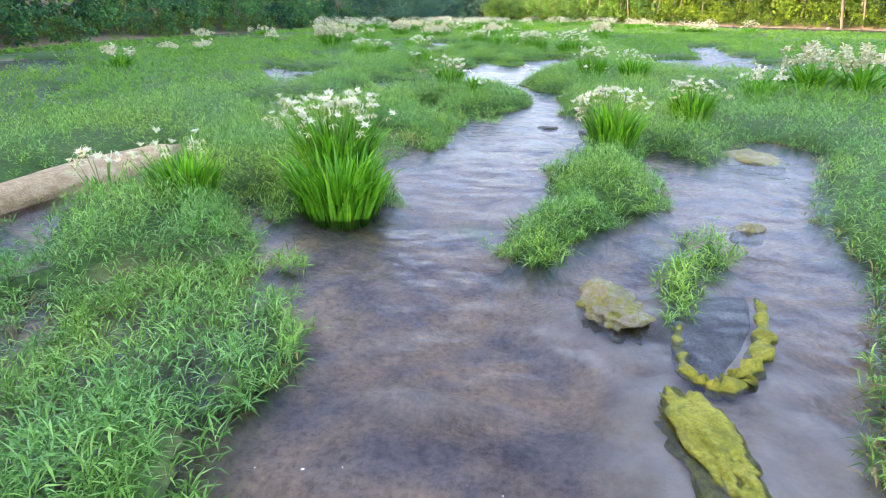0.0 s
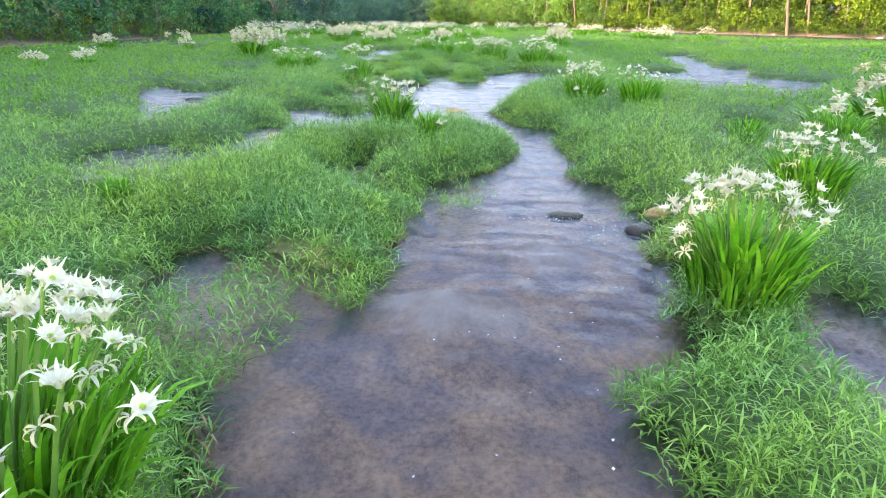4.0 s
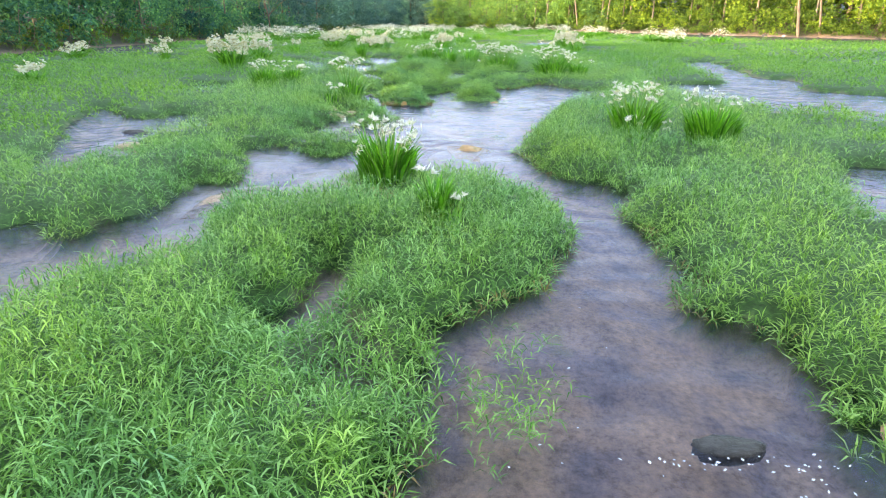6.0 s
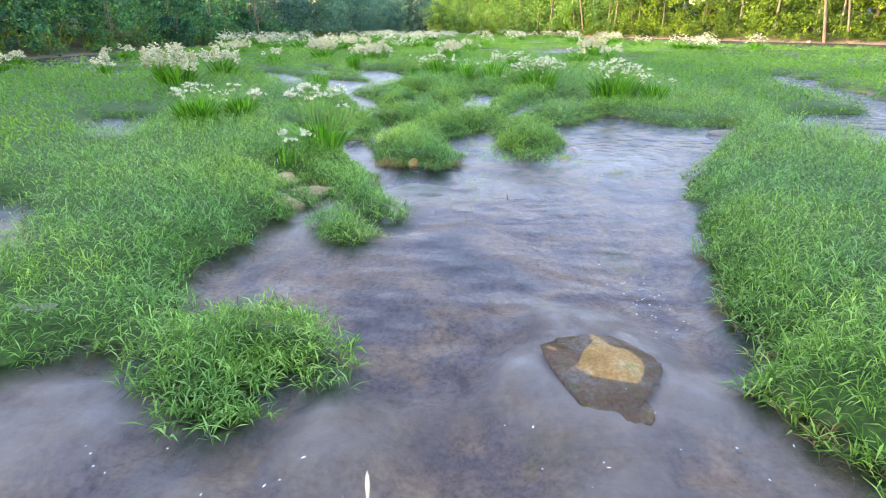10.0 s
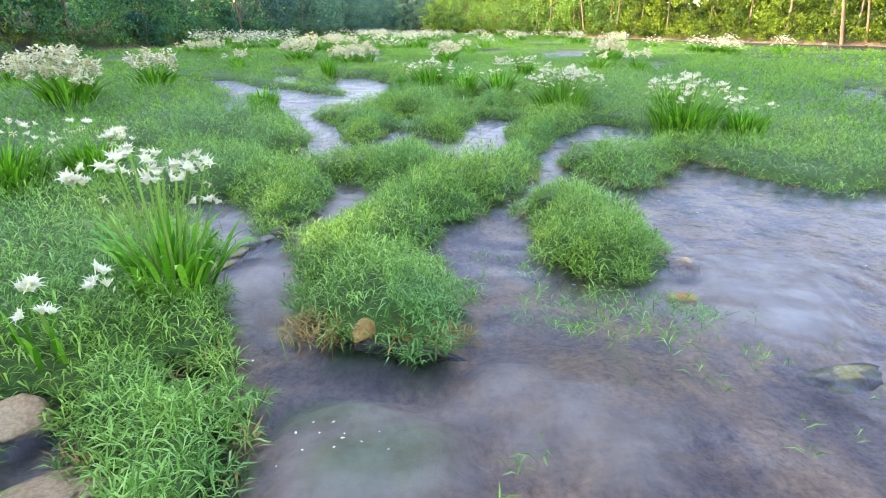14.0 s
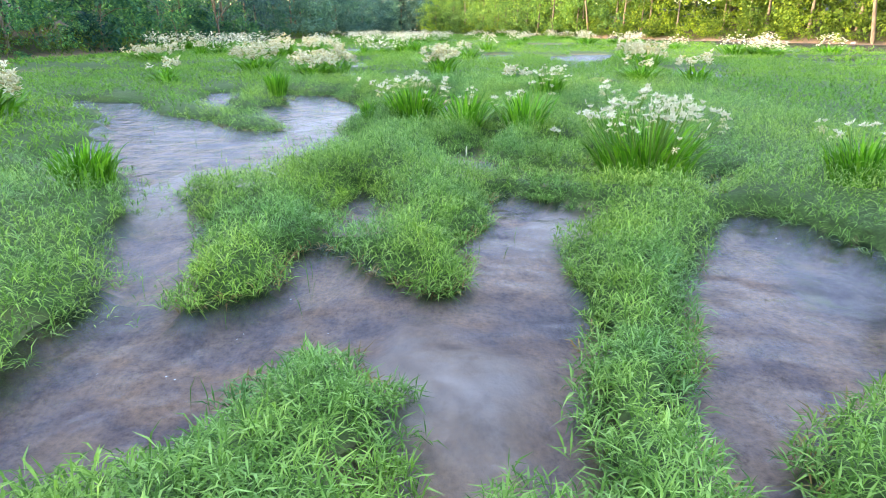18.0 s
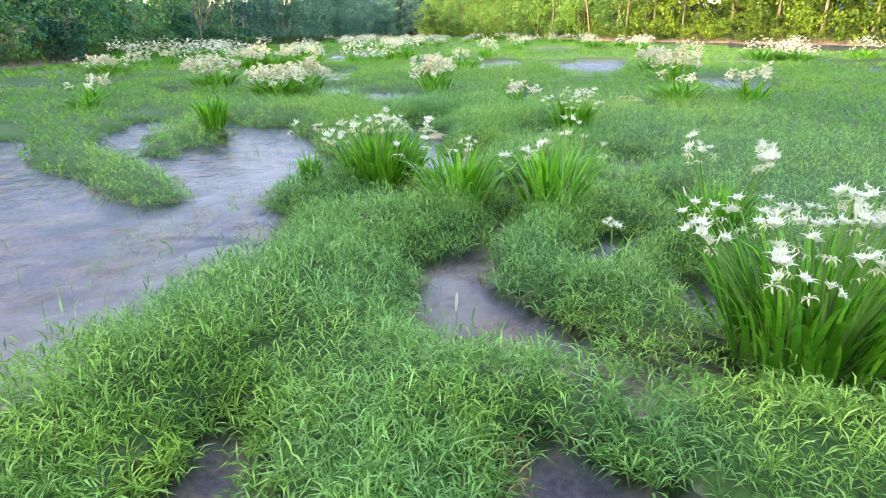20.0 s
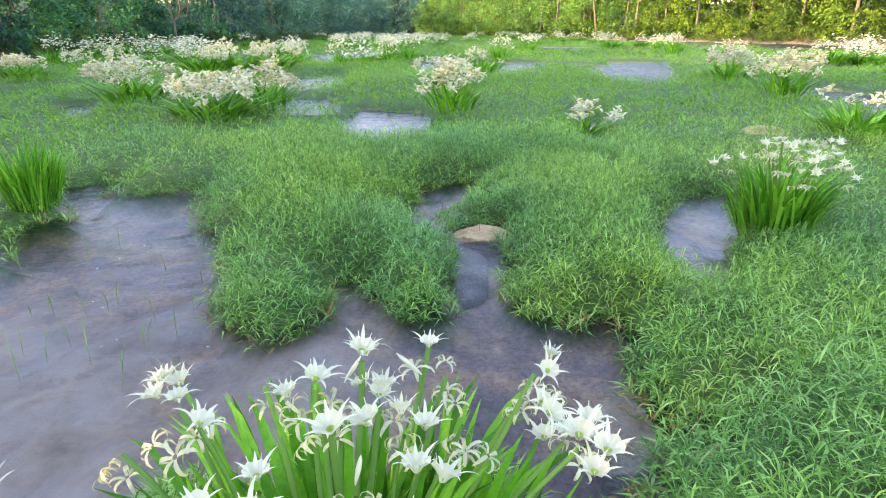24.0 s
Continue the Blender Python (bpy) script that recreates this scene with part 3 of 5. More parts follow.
pool((-3.06, 21.78), (-0.18, 21.78), (0.06, 22.02), (0.06, 22.1), (-0.1, 22.06), (-0.02, 22.82), (-0.14, 22.86), (-0.18, 22.78), (-0.3, 22.78), (-0.46, 22.98), (-0.42, 23.82), (-0.74, 23.82), (-0.74, 22.82), (-0.9, 22.78), (-1.1, 23.14), (-1.1, 23.22), (-1.3, 23.18), (-1.34, 22.66), (-1.5, 22.58), (-1.7, 22.78), (-1.82, 23.02), (-1.86, 23.34), (-1.94, 23.38), (-1.98, 23.62), (-2.14, 23.82), (-3.38, 23.82), (-3.3, 23.62), (-3.18, 23.54), (-3.18, 23.42), (-3.26, 23.42), (-3.38, 23.26), (-3.34, 22.58), (-3.5, 22.74), (-3.62, 22.74), (-3.78, 22.62), (-3.78, 22.54), (-3.54, 22.34), (-3.5, 22.14), (-3.42, 22.14))
pool((1.14, 21.78), (1.46, 21.78), (1.5, 21.94), (1.66, 22.02), (1.62, 22.5), (1.46, 22.58), (1.18, 22.58), (1.1, 22.5), (1.1, 22.3), (0.98, 22.22), (0.98, 21.9), (1.1, 21.9))
pool((7.1, 21.78), (8.58, 21.78), (8.42, 21.98), (8.02, 21.94), (8.5, 22.82), (8.58, 23.22), (8.18, 23.34))
pool((-3.98, 22.62), (-3.82, 22.86), (-3.9, 23.3), (-4.3, 23.82), (-4.62, 23.82), (-4.78, 23.82), (-4.7, 23.5))
pool((0.38, 23.02), (0.5, 23.02), (0.62, 23.14), (0.94, 23.82), (0.46, 23.82))
pool((-6.98, 23.78), (-6.62, 23.78), (-6.82, 24.06), (-7.02, 24.22))
pool((-4.78, 23.78), (-4.3, 23.78), (-4.42, 24.06), (-4.26, 23.98), (-4.02, 24.34), (-4.22, 24.86), (-4.5, 25.18), (-4.62, 25.38), (-4.82, 25.42), (-5.1, 25.14), (-4.78, 24.58), (-4.9, 24.46))
pool((-3.38, 23.78), (-2.14, 23.78), (-2.3, 24.02), (-2.58, 24.82), (-2.66, 24.9), (-3.14, 24.82), (-3.3, 24.78), (-3.34, 25.18), (-3.46, 25.18), (-3.7, 24.98), (-3.7, 24.82), (-3.18, 24.14), (-3.18, 24.06), (-3.26, 24.14), (-3.38, 24.14), (-3.38, 24.06), (-3.46, 24.02), (-3.46, 23.86))
pool((-0.74, 23.78), (-0.42, 23.78), (-0.38, 23.9), (-0.42, 24.14), (-0.58, 24.1), (-0.62, 24.02), (-0.74, 24.02), (-0.74, 24.42), (-0.5, 24.66), (-0.5, 24.78), (-0.58, 24.82), (-0.54, 25.02), (-0.5, 25.18), (-0.66, 25.26), (-0.94, 25.02), (-0.98, 24.9), (-0.98, 23.9), (-0.74, 23.86))
pool((0.46, 23.78), (0.94, 23.78), (1.3, 24.66), (1.3, 24.86), (1.06, 24.82), (0.86, 24.62), (0.86, 24.54), (0.58, 24.22), (0.58, 24.02), (0.46, 23.9))
pool((-7.02, 24.54), (-6.86, 24.58), (-6.94, 24.82))
pool((0.66, 26.34), (0.98, 27.62), (0.94, 27.82), (0.78, 27.82), (0.74, 27.74))
pool((-1.62, 26.62), (-1.42, 26.62), (-1.18, 26.78), (-1.06, 27.22), (-0.94, 27.42), (-0.94, 27.66), (-1.02, 27.82), (-1.34, 27.82), (-2.02, 27.82), (-1.86, 27.1))
pool((-2.02, 27.78), (-1.02, 27.78), (-0.98, 28.38), (-1.14, 29.02), (-1.22, 29.22), (-1.46, 29.42), (-1.94, 29.74), (-2.06, 29.74), (-2.14, 29.62), (-2.18, 28.54), (-2.06, 28.22))
pool((0.78, 27.78), (1.02, 27.82), (1.22, 28.82), (1.22, 29.18), (1.02, 29.18), (0.94, 29.02), (0.94, 28.66), (0.82, 28.42), (0.78, 28.14))
pool((-5.86, 28.5), (-5.66, 28.7), (-6.02, 29.42), (-6.3, 29.82), (-6.62, 29.82), (-6.82, 29.78))
pool((-2.98, 29.1), (-2.62, 29.1), (-2.46, 29.22), (-2.54, 29.82), (-2.78, 29.82), (-3.3, 29.82), (-3.14, 29.26))
pool((-6.82, 29.78), (-6.3, 29.78), (-6.62, 30.38), (-6.74, 30.5), (-7.02, 30.42), (-7.02, 29.98))
pool((-3.3, 29.78), (-2.54, 29.78), (-2.74, 30.86), (-2.78, 30.98), (-2.86, 30.98), (-3.62, 30.98))

pool((-0.62, -0.5), (-0.05, -0.45), (0.02, 0.5), (-0.3, 0.6), (-0.64, 0.3))
isle((1.42, -1.0), (1.52, -0.7), (1.7, -0.35), (1.9, -0.18), (1.86, 0.14), (1.7, 0.1), (1.56, -0.3), (1.42, -0.75))
sparse(-0.75, -1.35, 0.75, 0.95, 0.7)
sparse(-0.55, 2.3, 0.55, 0.55, 0.3)
sparse(-0.2, 3.9, 0.25, 0.35, 0.6)
sparse(-1.95, 18.35, 0.35, 0.35, 0.3)
sparse(0.55, 18.4, 0.4, 0.3, 0.35)
sparse(-1.0, 17.5, 0.3, 0.45, 0.4)
sparse(-2.1, 13.0, 0.6, 0.3, 0.6)
sparse(-1.7, 15.6, 0.5, 0.4, 0.55)
sparse(-0.3, 15.1, 0.35, 0.3, 0.5)
sparse(-2.0, 21.0, 0.35, 0.5, 0.5)
thin(0.75, -0.1, 0.3, 0.3, 0.1)
thin(0.36, 3.72, 0.22, 0.42, 0.5)
thin(0.42, 3.95, 0.3, 0.3, 0.1)
thin(0.3, 11.75, 0.5, 0.3, 0.55)
thin(0.75, 11.35, 0.4, 0.55, 0.06)
thin(-0.15, 12.25, 0.3, 0.25, 0.12)
thin(-0.2, 10.9, 0.15, 0.35, 0.05)
thin(0.95, 14.2, 0.35, 0.2, 0.12)
thin(-2.1, 19.6, 0.35, 0.6, 0.12)
thin(-1.9, 20.8, 0.25, 0.6, 0.1)
thin(-2.5, 17.6, 0.5, 0.5, 0.12)
thin(-1.75, 16.1, 0.5, 0.3, 0.12)
thin(-2.2, 14.2, 0.3, 0.5, 0.1)
thin(0.15, 15.1, 0.25, 0.3, 0.12)

water((29.7, -3.5, -2.8), (30.6, -3.6, -2.6))
water((34.0, 2.9, 4.3), (36.5, 3.1, 4.8), (40, 4.2, 6.2), (43.5, 5.0, 7.0))
water((37.8, -1.6, 1.9), (39.5, -1.9, 2.2), (43.0, -1.8, 2.2))
water((42.5, -6.6, -5.0), (46, -6.6, -4.2), (50, -6.6, -4.2))
water((28.4, 5.2, 6.4), (30.2, 5.4, 6.9), (32.8, 5.6, 6.9))

# the plan on a fine grid: metres inside a stand, below zero in open water
CELL, PX0, PY0, PX1, PY1 = 0.035, -7.0, -4.6, 8.6, 31.0
plan_x, plan_y = np.arange(PX0, PX1, CELL), np.arange(PY0, PY1, CELL)


def fill(mask, corners, value):
    i0, i1 = np.searchsorted(plan_y, (corners[:, 1].min(), corners[:, 1].max()))
    j0, j1 = np.searchsorted(plan_x, (corners[:, 0].min(), corners[:, 0].max()))
    px, py = np.meshgrid(plan_x[j0:j1], plan_y[i0:i1])
    inside = np.zeros(px.shape, bool)
    for (xa, ya), (xb, yb) in zip(corners, np.roll(corners, -1, 0)):
        if ya != yb:
            inside ^= ((ya > py) != (yb > py)) & (px < (xb - xa) * (py - ya) / (yb - ya) + xa)
    mask[i0:i1, j0:j1][inside] = value


def reach(mask, steps):
    """How far each cell lies from the mask, in metres, up to so many steps."""
    far = np.where(mask, 0.0, steps)
    for k in range(steps):
        pad = np.pad(far, 1, mode="edge")
        far = np.minimum(far, np.minimum(np.minimum(pad[1:-1, :-2], pad[1:-1, 2:]), np.minimum(pad[:-2, 1:-1], pad[2:, 1:-1])) + 1)
        far = np.minimum(far, np.minimum(np.minimum(pad[:-2, :-2], pad[:-2, 2:]), np.minimum(pad[2:, :-2], pad[2:, 2:])) + 1.41)
    return far * CELL


wet_cells = np.zeros((len(plan_y), len(plan_x)), bool)
for corners in WET:
    fill(wet_cells, corners, True)
for corners in DRY_SPOTS:
    fill(wet_cells, corners, False)
SHORE = reach(wet_cells, 18) - reach(~wet_cells, 18)


def left_bank(y):
    return np.interp(y, (-150, 20, 60, 90, 120, 160, 230), (-17, -17, -18.5, -18, -17, -16, -18)) + 1.4 * (lattice(y, 0 * y, 9.0, 3) - 0.5)


def right_bank(y):
    return np.interp(y, (-150, 40, 55, 66, 78, 105, 140, 190, 230), (62, 44, 36, 31, 26.5, 14, 2, -10, -40)) + 1.4 * (lattice(y, 0 * y, 8.0, 5) - 0.5)


def growth(x, y):
    """How far inside a stand of plants a place lies, in metres; below zero is open water."""
    x, y = np.asarray(x, float), np.asarray(y, float)
    wx = x + 0.07 * (lattice(x, y, 0.3, 11) - 0.5) + 0.07 * (lattice(x, y, 0.11, 12) - 0.5)
    wy = y + 0.07 * (lattice(x, y, 0.3, 13) - 0.5) + 0.07 * (lattice(x, y, 0.11, 14) - 0.5)
    u, v = np.clip((wx - PX0) / CELL, 0, len(plan_x) - 1.001), np.clip((wy - PY0) / CELL, 0, len(plan_y) - 1.001)
    j, i = u.astype(int), v.astype(int)
    u, v = u - j, v - i
    wet = -((SHORE[i, j] * (1 - u) + SHORE[i, j + 1] * u) * (1 - v) + (SHORE[i + 1, j] * (1 - u) + SHORE[i + 1, j + 1] * u) * v)
    away = np.clip(np.maximum(np.maximum(PX0 + 0.4 - x, x - PX1 + 0.4), y - 31) / 3, 0, 1) + np.clip((-2.6 - y) / 1.5, 0, 1) * (np.abs(x - 1) > 1.5)
    away = np.clip(away, 0, 1)
    pond = (lattice(x, y, 4.2, 21) * 0.6 + lattice(x, y, 1.6, 22) * 0.4 - 0.64) * 4.0
    wet = np.where(away > 0, np.maximum(np.minimum(wet, 0.2 - away * 3), pond * away - (1 - away)), wet)
    for rows in POOLS:
        near = (wy > rows[0, 0]) & (wy < rows[-1, 0])
        if near.any():
            px, py = wx[near], wy[near]
            inside = np.minimum(px - np.interp(py, rows[:, 0], rows[:, 1]), np.interp(py, rows[:, 0], rows[:, 2]) - px)
            wet[near] = np.maximum(wet[near], np.minimum(inside, np.minimum(py - rows[0, 0], rows[-1, 0] - py) + 0.12))
    edge_l = left_bank(y) + 0.8 + 9.0 * np.clip(lattice(x, y, 7.0, 23) - 0.55, 0, 1)
    edge_r = right_bank(y) - 4.0 - 15.0 * np.clip((110 - y) / 60, 0.1, 1) * (0.6 + 0.5 * lattice(x, y, 6.0, 24))
    return -np.maximum(wet, np.maximum(edge_l - x, x - edge_r))


def crowding(x, y):
    """The share of plants that grow at a place, 1 in a full stand."""
    out = np.ones(np.shape(x))
    for cx, cy, rx, ry, share in SPARSE:
        d = np.sqrt(((x - cx) / rx) ** 2 + ((y - cy) / ry) ** 2) + 0.8 * (lattice(x, y, 0.2, 64) - 0.5)
        out = np.minimum(out, np.clip(share + (1 - share) * np.clip((d - 0.7) / 0.4, 0, 1), 0, 1))
    return out


# pale rock shelves; in the left pools their paleness also stands for reflected sky
SHELVES_AND_SHEEN = ((-0.5, 10.9, 0.5, 0.4), (-2.3, 22.2, 0.9, 1.1), (-2.4, 18.3, 0.9, 0.7), (-1.4, 22.6, 0.6, 0.6), (0.27, 8.2, 0.5, 0.65), (1.38, -1.6, 0.4, 0.5), (1.6, -0.85, 0.4, 0.6), (1.15, -0.8, 0.3, 0.35), (2.82, 2.35, 0.4, 0.5), (-1.5, 6.3, 0.6, 0.75), (-1.0, 7.3, 0.6, 0.5), (-1.95, 12.6, 0.8, 0.95), (0.35, 17.4, 0.5, 0.5), (-1.3, 10.2, 0.4, 0.6), (-0.75, 7.75, 0.34, 0.28), (0.18, 7.55, 0.4, 0.38), (-1.75, 7.75, 0.45, 0.32), (0.0, 11.2, 0.5, 0.34),
           (0.86, 1.0, 0.24, 0.16), (0.36, 2.4, 0.26, 0.2), (0.88, 3.12, 0.26, 0.22), (-1.2, 14.0, 0.4, 0.4), (-0.44, 15.5, 0.34, 0.5), (1.25, 12.3, 0.5, 0.5), (-3.5, 8.6, 0.5, 0.7),
           (0.45, -1.45, 0.3, 0.12), (1.75, -1.75, 0.25, 0.35), (-2.3, 21.3, 0.4, 0.7), (-0.35, 19.3, 0.2, 0.4), (-2.0, 19.6, 0.5, 0.5))
# algae patches; the last paints a green tree reflection into the far pool
WEEDS_AND_REFLECTION = ((-0.54, 10.95, 0.24, 0.18), (-0.85, 11.28, 0.16, 0.13), (0.47, 0.57, 0.14, 0.12), (0.07, 7.52, 0.13, 0.12), (-2.65, 4.75, 0.5, 0.4), (-4.3, 23.8, 0.9, 0.7))


def patches(x, y, rows):
    """How far a place lies within soft-edged patches of the bed, 0 to 1."""
    wob = 0.9 * (lattice(x, y, 0.5, 61) - 0.5) + 0.6 * (lattice(x, y, 0.17, 62) - 0.5)
    out = np.zeros(np.shape(x))
    for cx, cy, rx, ry in rows:
        out = np.maximum(out, 1.25 + wob - np.sqrt(((x - cx) / rx) ** 2 + ((y - cy) / ry) ** 2))
    return np.clip(out / 0.9, 0, 1)


def ground_height(x, y, g):
    """The bed under water, the low mounds under plants and the rising banks."""
    rough_bed = lattice(x, y, 1.1, 31) * 0.6 + lattice(x, y, 0.37, 32) * 0.28 + lattice(x, y, 0.14, 33) * 0.12
    bed = -0.05 - 0.17 * rough_bed
    bed = bed + (-0.025 - 0.045 * rough_bed - bed) * patches(x, y, SHELVES_AND_SHEEN)
    mound = 0.01 + 0.05 * lattice(x, y, 0.6, 34) + 0.05 * np.clip(g / 0.35, 0, 1)
    s = np.clip((g + 0.05) / 0.2, 0, 1) * np.clip(crowding(x, y) * 1.8 - 0.8, 0, 1)
    z = bed + (mound - bed) * s * s * (3 - 2 * s)
    beyond = np.maximum(left_bank(y) - x, x - right_bank(y))
    z = np.where(beyond > -3, np.minimum(z, -0.25 * np.clip((beyond + 3) / 1.5, 0, 1) + 0.1), z)
    rise = np.clip(beyond, 0, 2.5) * 0.28 + np.clip(beyond - 2.5, 0, 40) * 0.14
    return np.where(beyond > -0.6, np.maximum(z, rise * (0.7 + 0.5 * lattice(x, y, 2.6, 35)) + 0.3 * np.clip(beyond, -0.6, 0)), z), beyond


# ---- ground and water ----
def stations(fine0, fine1, step, far0, far1, growing=1.12):
    out = list(np.arange(fine0, fine1, step))
    d = step
    while out[-1] < far1:
        d *= growing
        out.append(out[-1] + d)
    d, low = step, [fine0]
    while low[-1] > far0:
        d *= growing
        low.append(low[-1] - d)
    return np.array(low[:0:-1] + out)


gx, gy = stations(-4.5, 4.5, 0.085, -420, 420, 1.1), stations(-2.6, 27.0, 0.085, -300, 900, 1.1)
GX, GY = np.meshgrid(gx, gy)
G = growth(GX.ravel(), GY.ravel())
Z, BEYOND = ground_height(GX.ravel(), GY.ravel(), G)
cols = len(gx)
at = (np.arange(len(gy) - 1)[:, None] * cols + np.arange(cols - 1)[None]).ravel()
me = quads("ground", np.stack([GX.ravel(), GY.ravel(), Z], -1), np.stack([at, at + 1, at + cols + 1, at + cols], -1), GROUND, True)
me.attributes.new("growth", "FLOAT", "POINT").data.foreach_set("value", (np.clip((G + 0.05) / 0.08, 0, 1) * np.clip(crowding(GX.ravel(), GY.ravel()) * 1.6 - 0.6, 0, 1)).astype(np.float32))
me.attributes.new("bank", "FLOAT", "POINT").data.foreach_set("value", np.clip((BEYOND + 0.3) / 0.8, 0, 1).astype(np.float32))
me.attributes.new("shelf", "FLOAT", "POINT").data.foreach_set("value", patches(GX.ravel(), GY.ravel(), SHELVES_AND_SHEEN).astype(np.float32))
me.attributes.new("algae", "FLOAT", "POINT").data.foreach_set("value", (0.5 * patches(GX.ravel(), GY.ravel(), WEEDS_AND_REFLECTION)).astype(np.float32))
tagged(new("ground", me), "brown rocky river bed rising to wooded earth banks", "river bed", kind="structure")

wx, wy = np.meshgrid(np.linspace(-60, 90, 31), np.linspace(-160, 300, 93))
at = (np.arange(92)[:, None] * 31 + np.arange(30)[None]).ravel()
me = quads("water", np.stack([wx.ravel(), wy.ravel(), 0 * wx.ravel()], -1), np.stack([at, at + 1, at + 32, at + 31], -1), WATER, True)
tagged(new("water", me), "clear shallow river water with soft ripples reflecting the sky", "water", kind="structure")


def tube(points, radii, sides=6):
    v, f = [], []
    for i, (p, r) in enumerate(zip(points, radii)):
        p = Vector(p)
        d = (Vector(points[min(i + 1, len(points) - 1)]) - Vector(points[max(i - 1, 0)])).normalized()
        a = d.orthogonal().normalized()
        b = d.cross(a)
        v += [tuple(p + r * (math.cos(2 * math.pi * k / sides) * a + math.sin(2 * math.pi * k / sides) * b)) for k in range(sides)]
        if i:
            o = sides * (i - 1)
            f += [(o + k, o + (k + 1) % sides, o + sides + (k + 1) % sides, o + sides + k) for k in range(sides)]
    return v, f


# ---- rocks ----
def rock_mesh(seed, rx, ry, rz, material, rough=0.35, fine=3):
    lumpy = material in (MOSS, MOSS_ROCK)
    bm = bmesh.new()
    bmesh.ops.create_icosphere(bm, subdivisions=fine, radius=1)
    rr = random.Random(seed * 17 + 3)
    cuts = []
    for i in range(0 if lumpy else 7):
        n = Vector((rr.uniform(-1, 1), rr.uniform(-1, 1), rr.uniform(-0.1, 0.9))).normalized()
        cuts.append((n, rr.uniform(0.55, 0.85)))
    for v in bm.verts:
        p = v.co.copy()
        n1 = noise.noise(p * 1.1 + Vector((seed * 3.7, 0, 0)))
        n2 = noise.noise(p * 3.1 + Vector((0, seed * 5.1, 0)))
        n3 = abs(noise.noise(p * 2.2 + Vector((seed, seed, 0))))
        k = 1 + rough * n1 + rough * 0.4 * n2 - rough * 0.5 * n3 + 0.1 * noise.noise(p * 6 + Vector((seed, 0, 0))) + 0.06 * noise.noise(p * 13) + 0.03 * noise.noise(p * 29)
        if lumpy:
            k += 0.22 * noise.noise(p * 3.3 + Vector((0, 0, seed))) + 0.1 * noise.noise(p * 8 + Vector((seed, 0, 0)))
        for n, d in cuts:
            over = (p * k).dot(n) - d
            if over > 0:
                p -= n * (over * 0.9 / k)
        q = Vector((math.copysign(abs(p.x) ** 0.9, p.x), math.copysign(abs(p.y) ** 0.9, p.y), math.copysign(abs(p.z) ** 0.75, p.z)))
        v.co = Vector((q.x * rx, q.y * ry, q.z * rz)) * k
    m = bpy.data.meshes.new("rock")
    bm.to_mesh(m)
    bm.free()
    for p in m.polygons:
        p.use_smooth = True
    m.materials.append(material)
    return m


CLEAR = []


def cleared(x, y):
    """Places taken by rocks, where nothing grows."""
    out = np.zeros(x.shape, bool)
    for cx, cy, r in CLEAR:
        out |= (x - cx) ** 2 + (y - cy) ** 2 < r * r
    return out


def rock(x, y, z, rx, ry, rz, material, words, turn=0.0, seed=1, rough=0.35, fine=3, bare=0.45):
    a, long = radians(turn), max(rx, ry)
    for u in (-0.65, -0.3, 0, 0.3, 0.65):
        far = u * long
        along_x = rx > ry
        CLEAR.append((x + far * (math.cos(a) if along_x else -math.sin(a)), y + far * (math.sin(a) if along_x else math.cos(a)), min(rx, ry) * bare))
    ob = new("rock", rock_mesh(seed, rx, ry, rz, material, rough, fine))
    ob.matrix_basis = pose(x, y, z, 0, 0, turn)
    return tagged(ob, words, "rock", "river rocks")


rock(-2.56, 0.62, 0.0, 0.3, 1.35, 0.15, TAN_ROCK, "long flat pinkish tan rock slab rising from the river", -9, 1, 0.2, 4, 1.3)
rock(1.18, -0.79, -0.035, 0.14, 0.22, 0.085, MOSS_ROCK, "small rock half covered in yellow-green moss", 10, 45, 0.3, 5)
slab = rock(1.6, -0.84, -0.05, 0.15, 0.48, 0.055, GREY_ROCK, "grey slab awash with a yellow-green moss rim", -19, 3, 0.15, 4)


def moss_rim(cx, cy, rx, ry, turn, d0, d1):
    """An uneven roll of moss along part of an oval."""
    bm = bmesh.new()
    ca, sa = math.cos(radians(turn)), math.sin(radians(turn))
    pts, radii = [], []
    for d in range(d0, d1, 6):
        u, w = rx * math.cos(radians(d)), ry * math.sin(radians(d))
        pts.append((cx + u * ca - w * sa, cy + u * sa + w * ca, -0.012))
        radii.append((0.02 + 0.028 * max(math.cos(radians(d - 310)), 0.1)) * (0.8 + 0.35 * math.sin(1.7 * d)))
    v, f = tube(pts, radii, 10)
    for co in v:
        p = Vector(co)
        n3 = noise.noise_vector(p * 14) * 0.03 + noise.noise_vector(p * 34) * 0.012
        bm.verts.new((p.x + n3.x, p.y + n3.y, -0.012 + (p.z + 0.012) * 0.85 + n3.z * 0.5))
    bm.verts.ensure_lookup_table()
    for q in f:
        bm.faces.new([bm.verts[k] for k in q])
    out = bpy.data.meshes.new("moss_rim")
    bm.to_mesh(out)
    bm.free()
    out.materials.append(MOSS)
    for p in out.polygons:
        p.use_smooth = True
    return out


rim_ob = new("moss_rim", moss_rim(1.61, -0.86, 0.16, 0.54, -19, 196, 400))
rim_ob.parent = slab
rim_ob.matrix_basis = slab.matrix_basis.inverted()
rim_ob["label"] = "yellow-green moss"
rock(1.35, -1.68, -0.04, 0.12, 0.27, 0.06, MOSS, "sunken boulder covered in bright yellow-green moss", 12, 5, 0.4, 5)
rock(1.56, 0.02, -0.03, 0.17, 0.22, 0.036, GREY_ROCK, "grey rock behind a grassy strip, edged with tan", 10, 33, 0.2, 4)
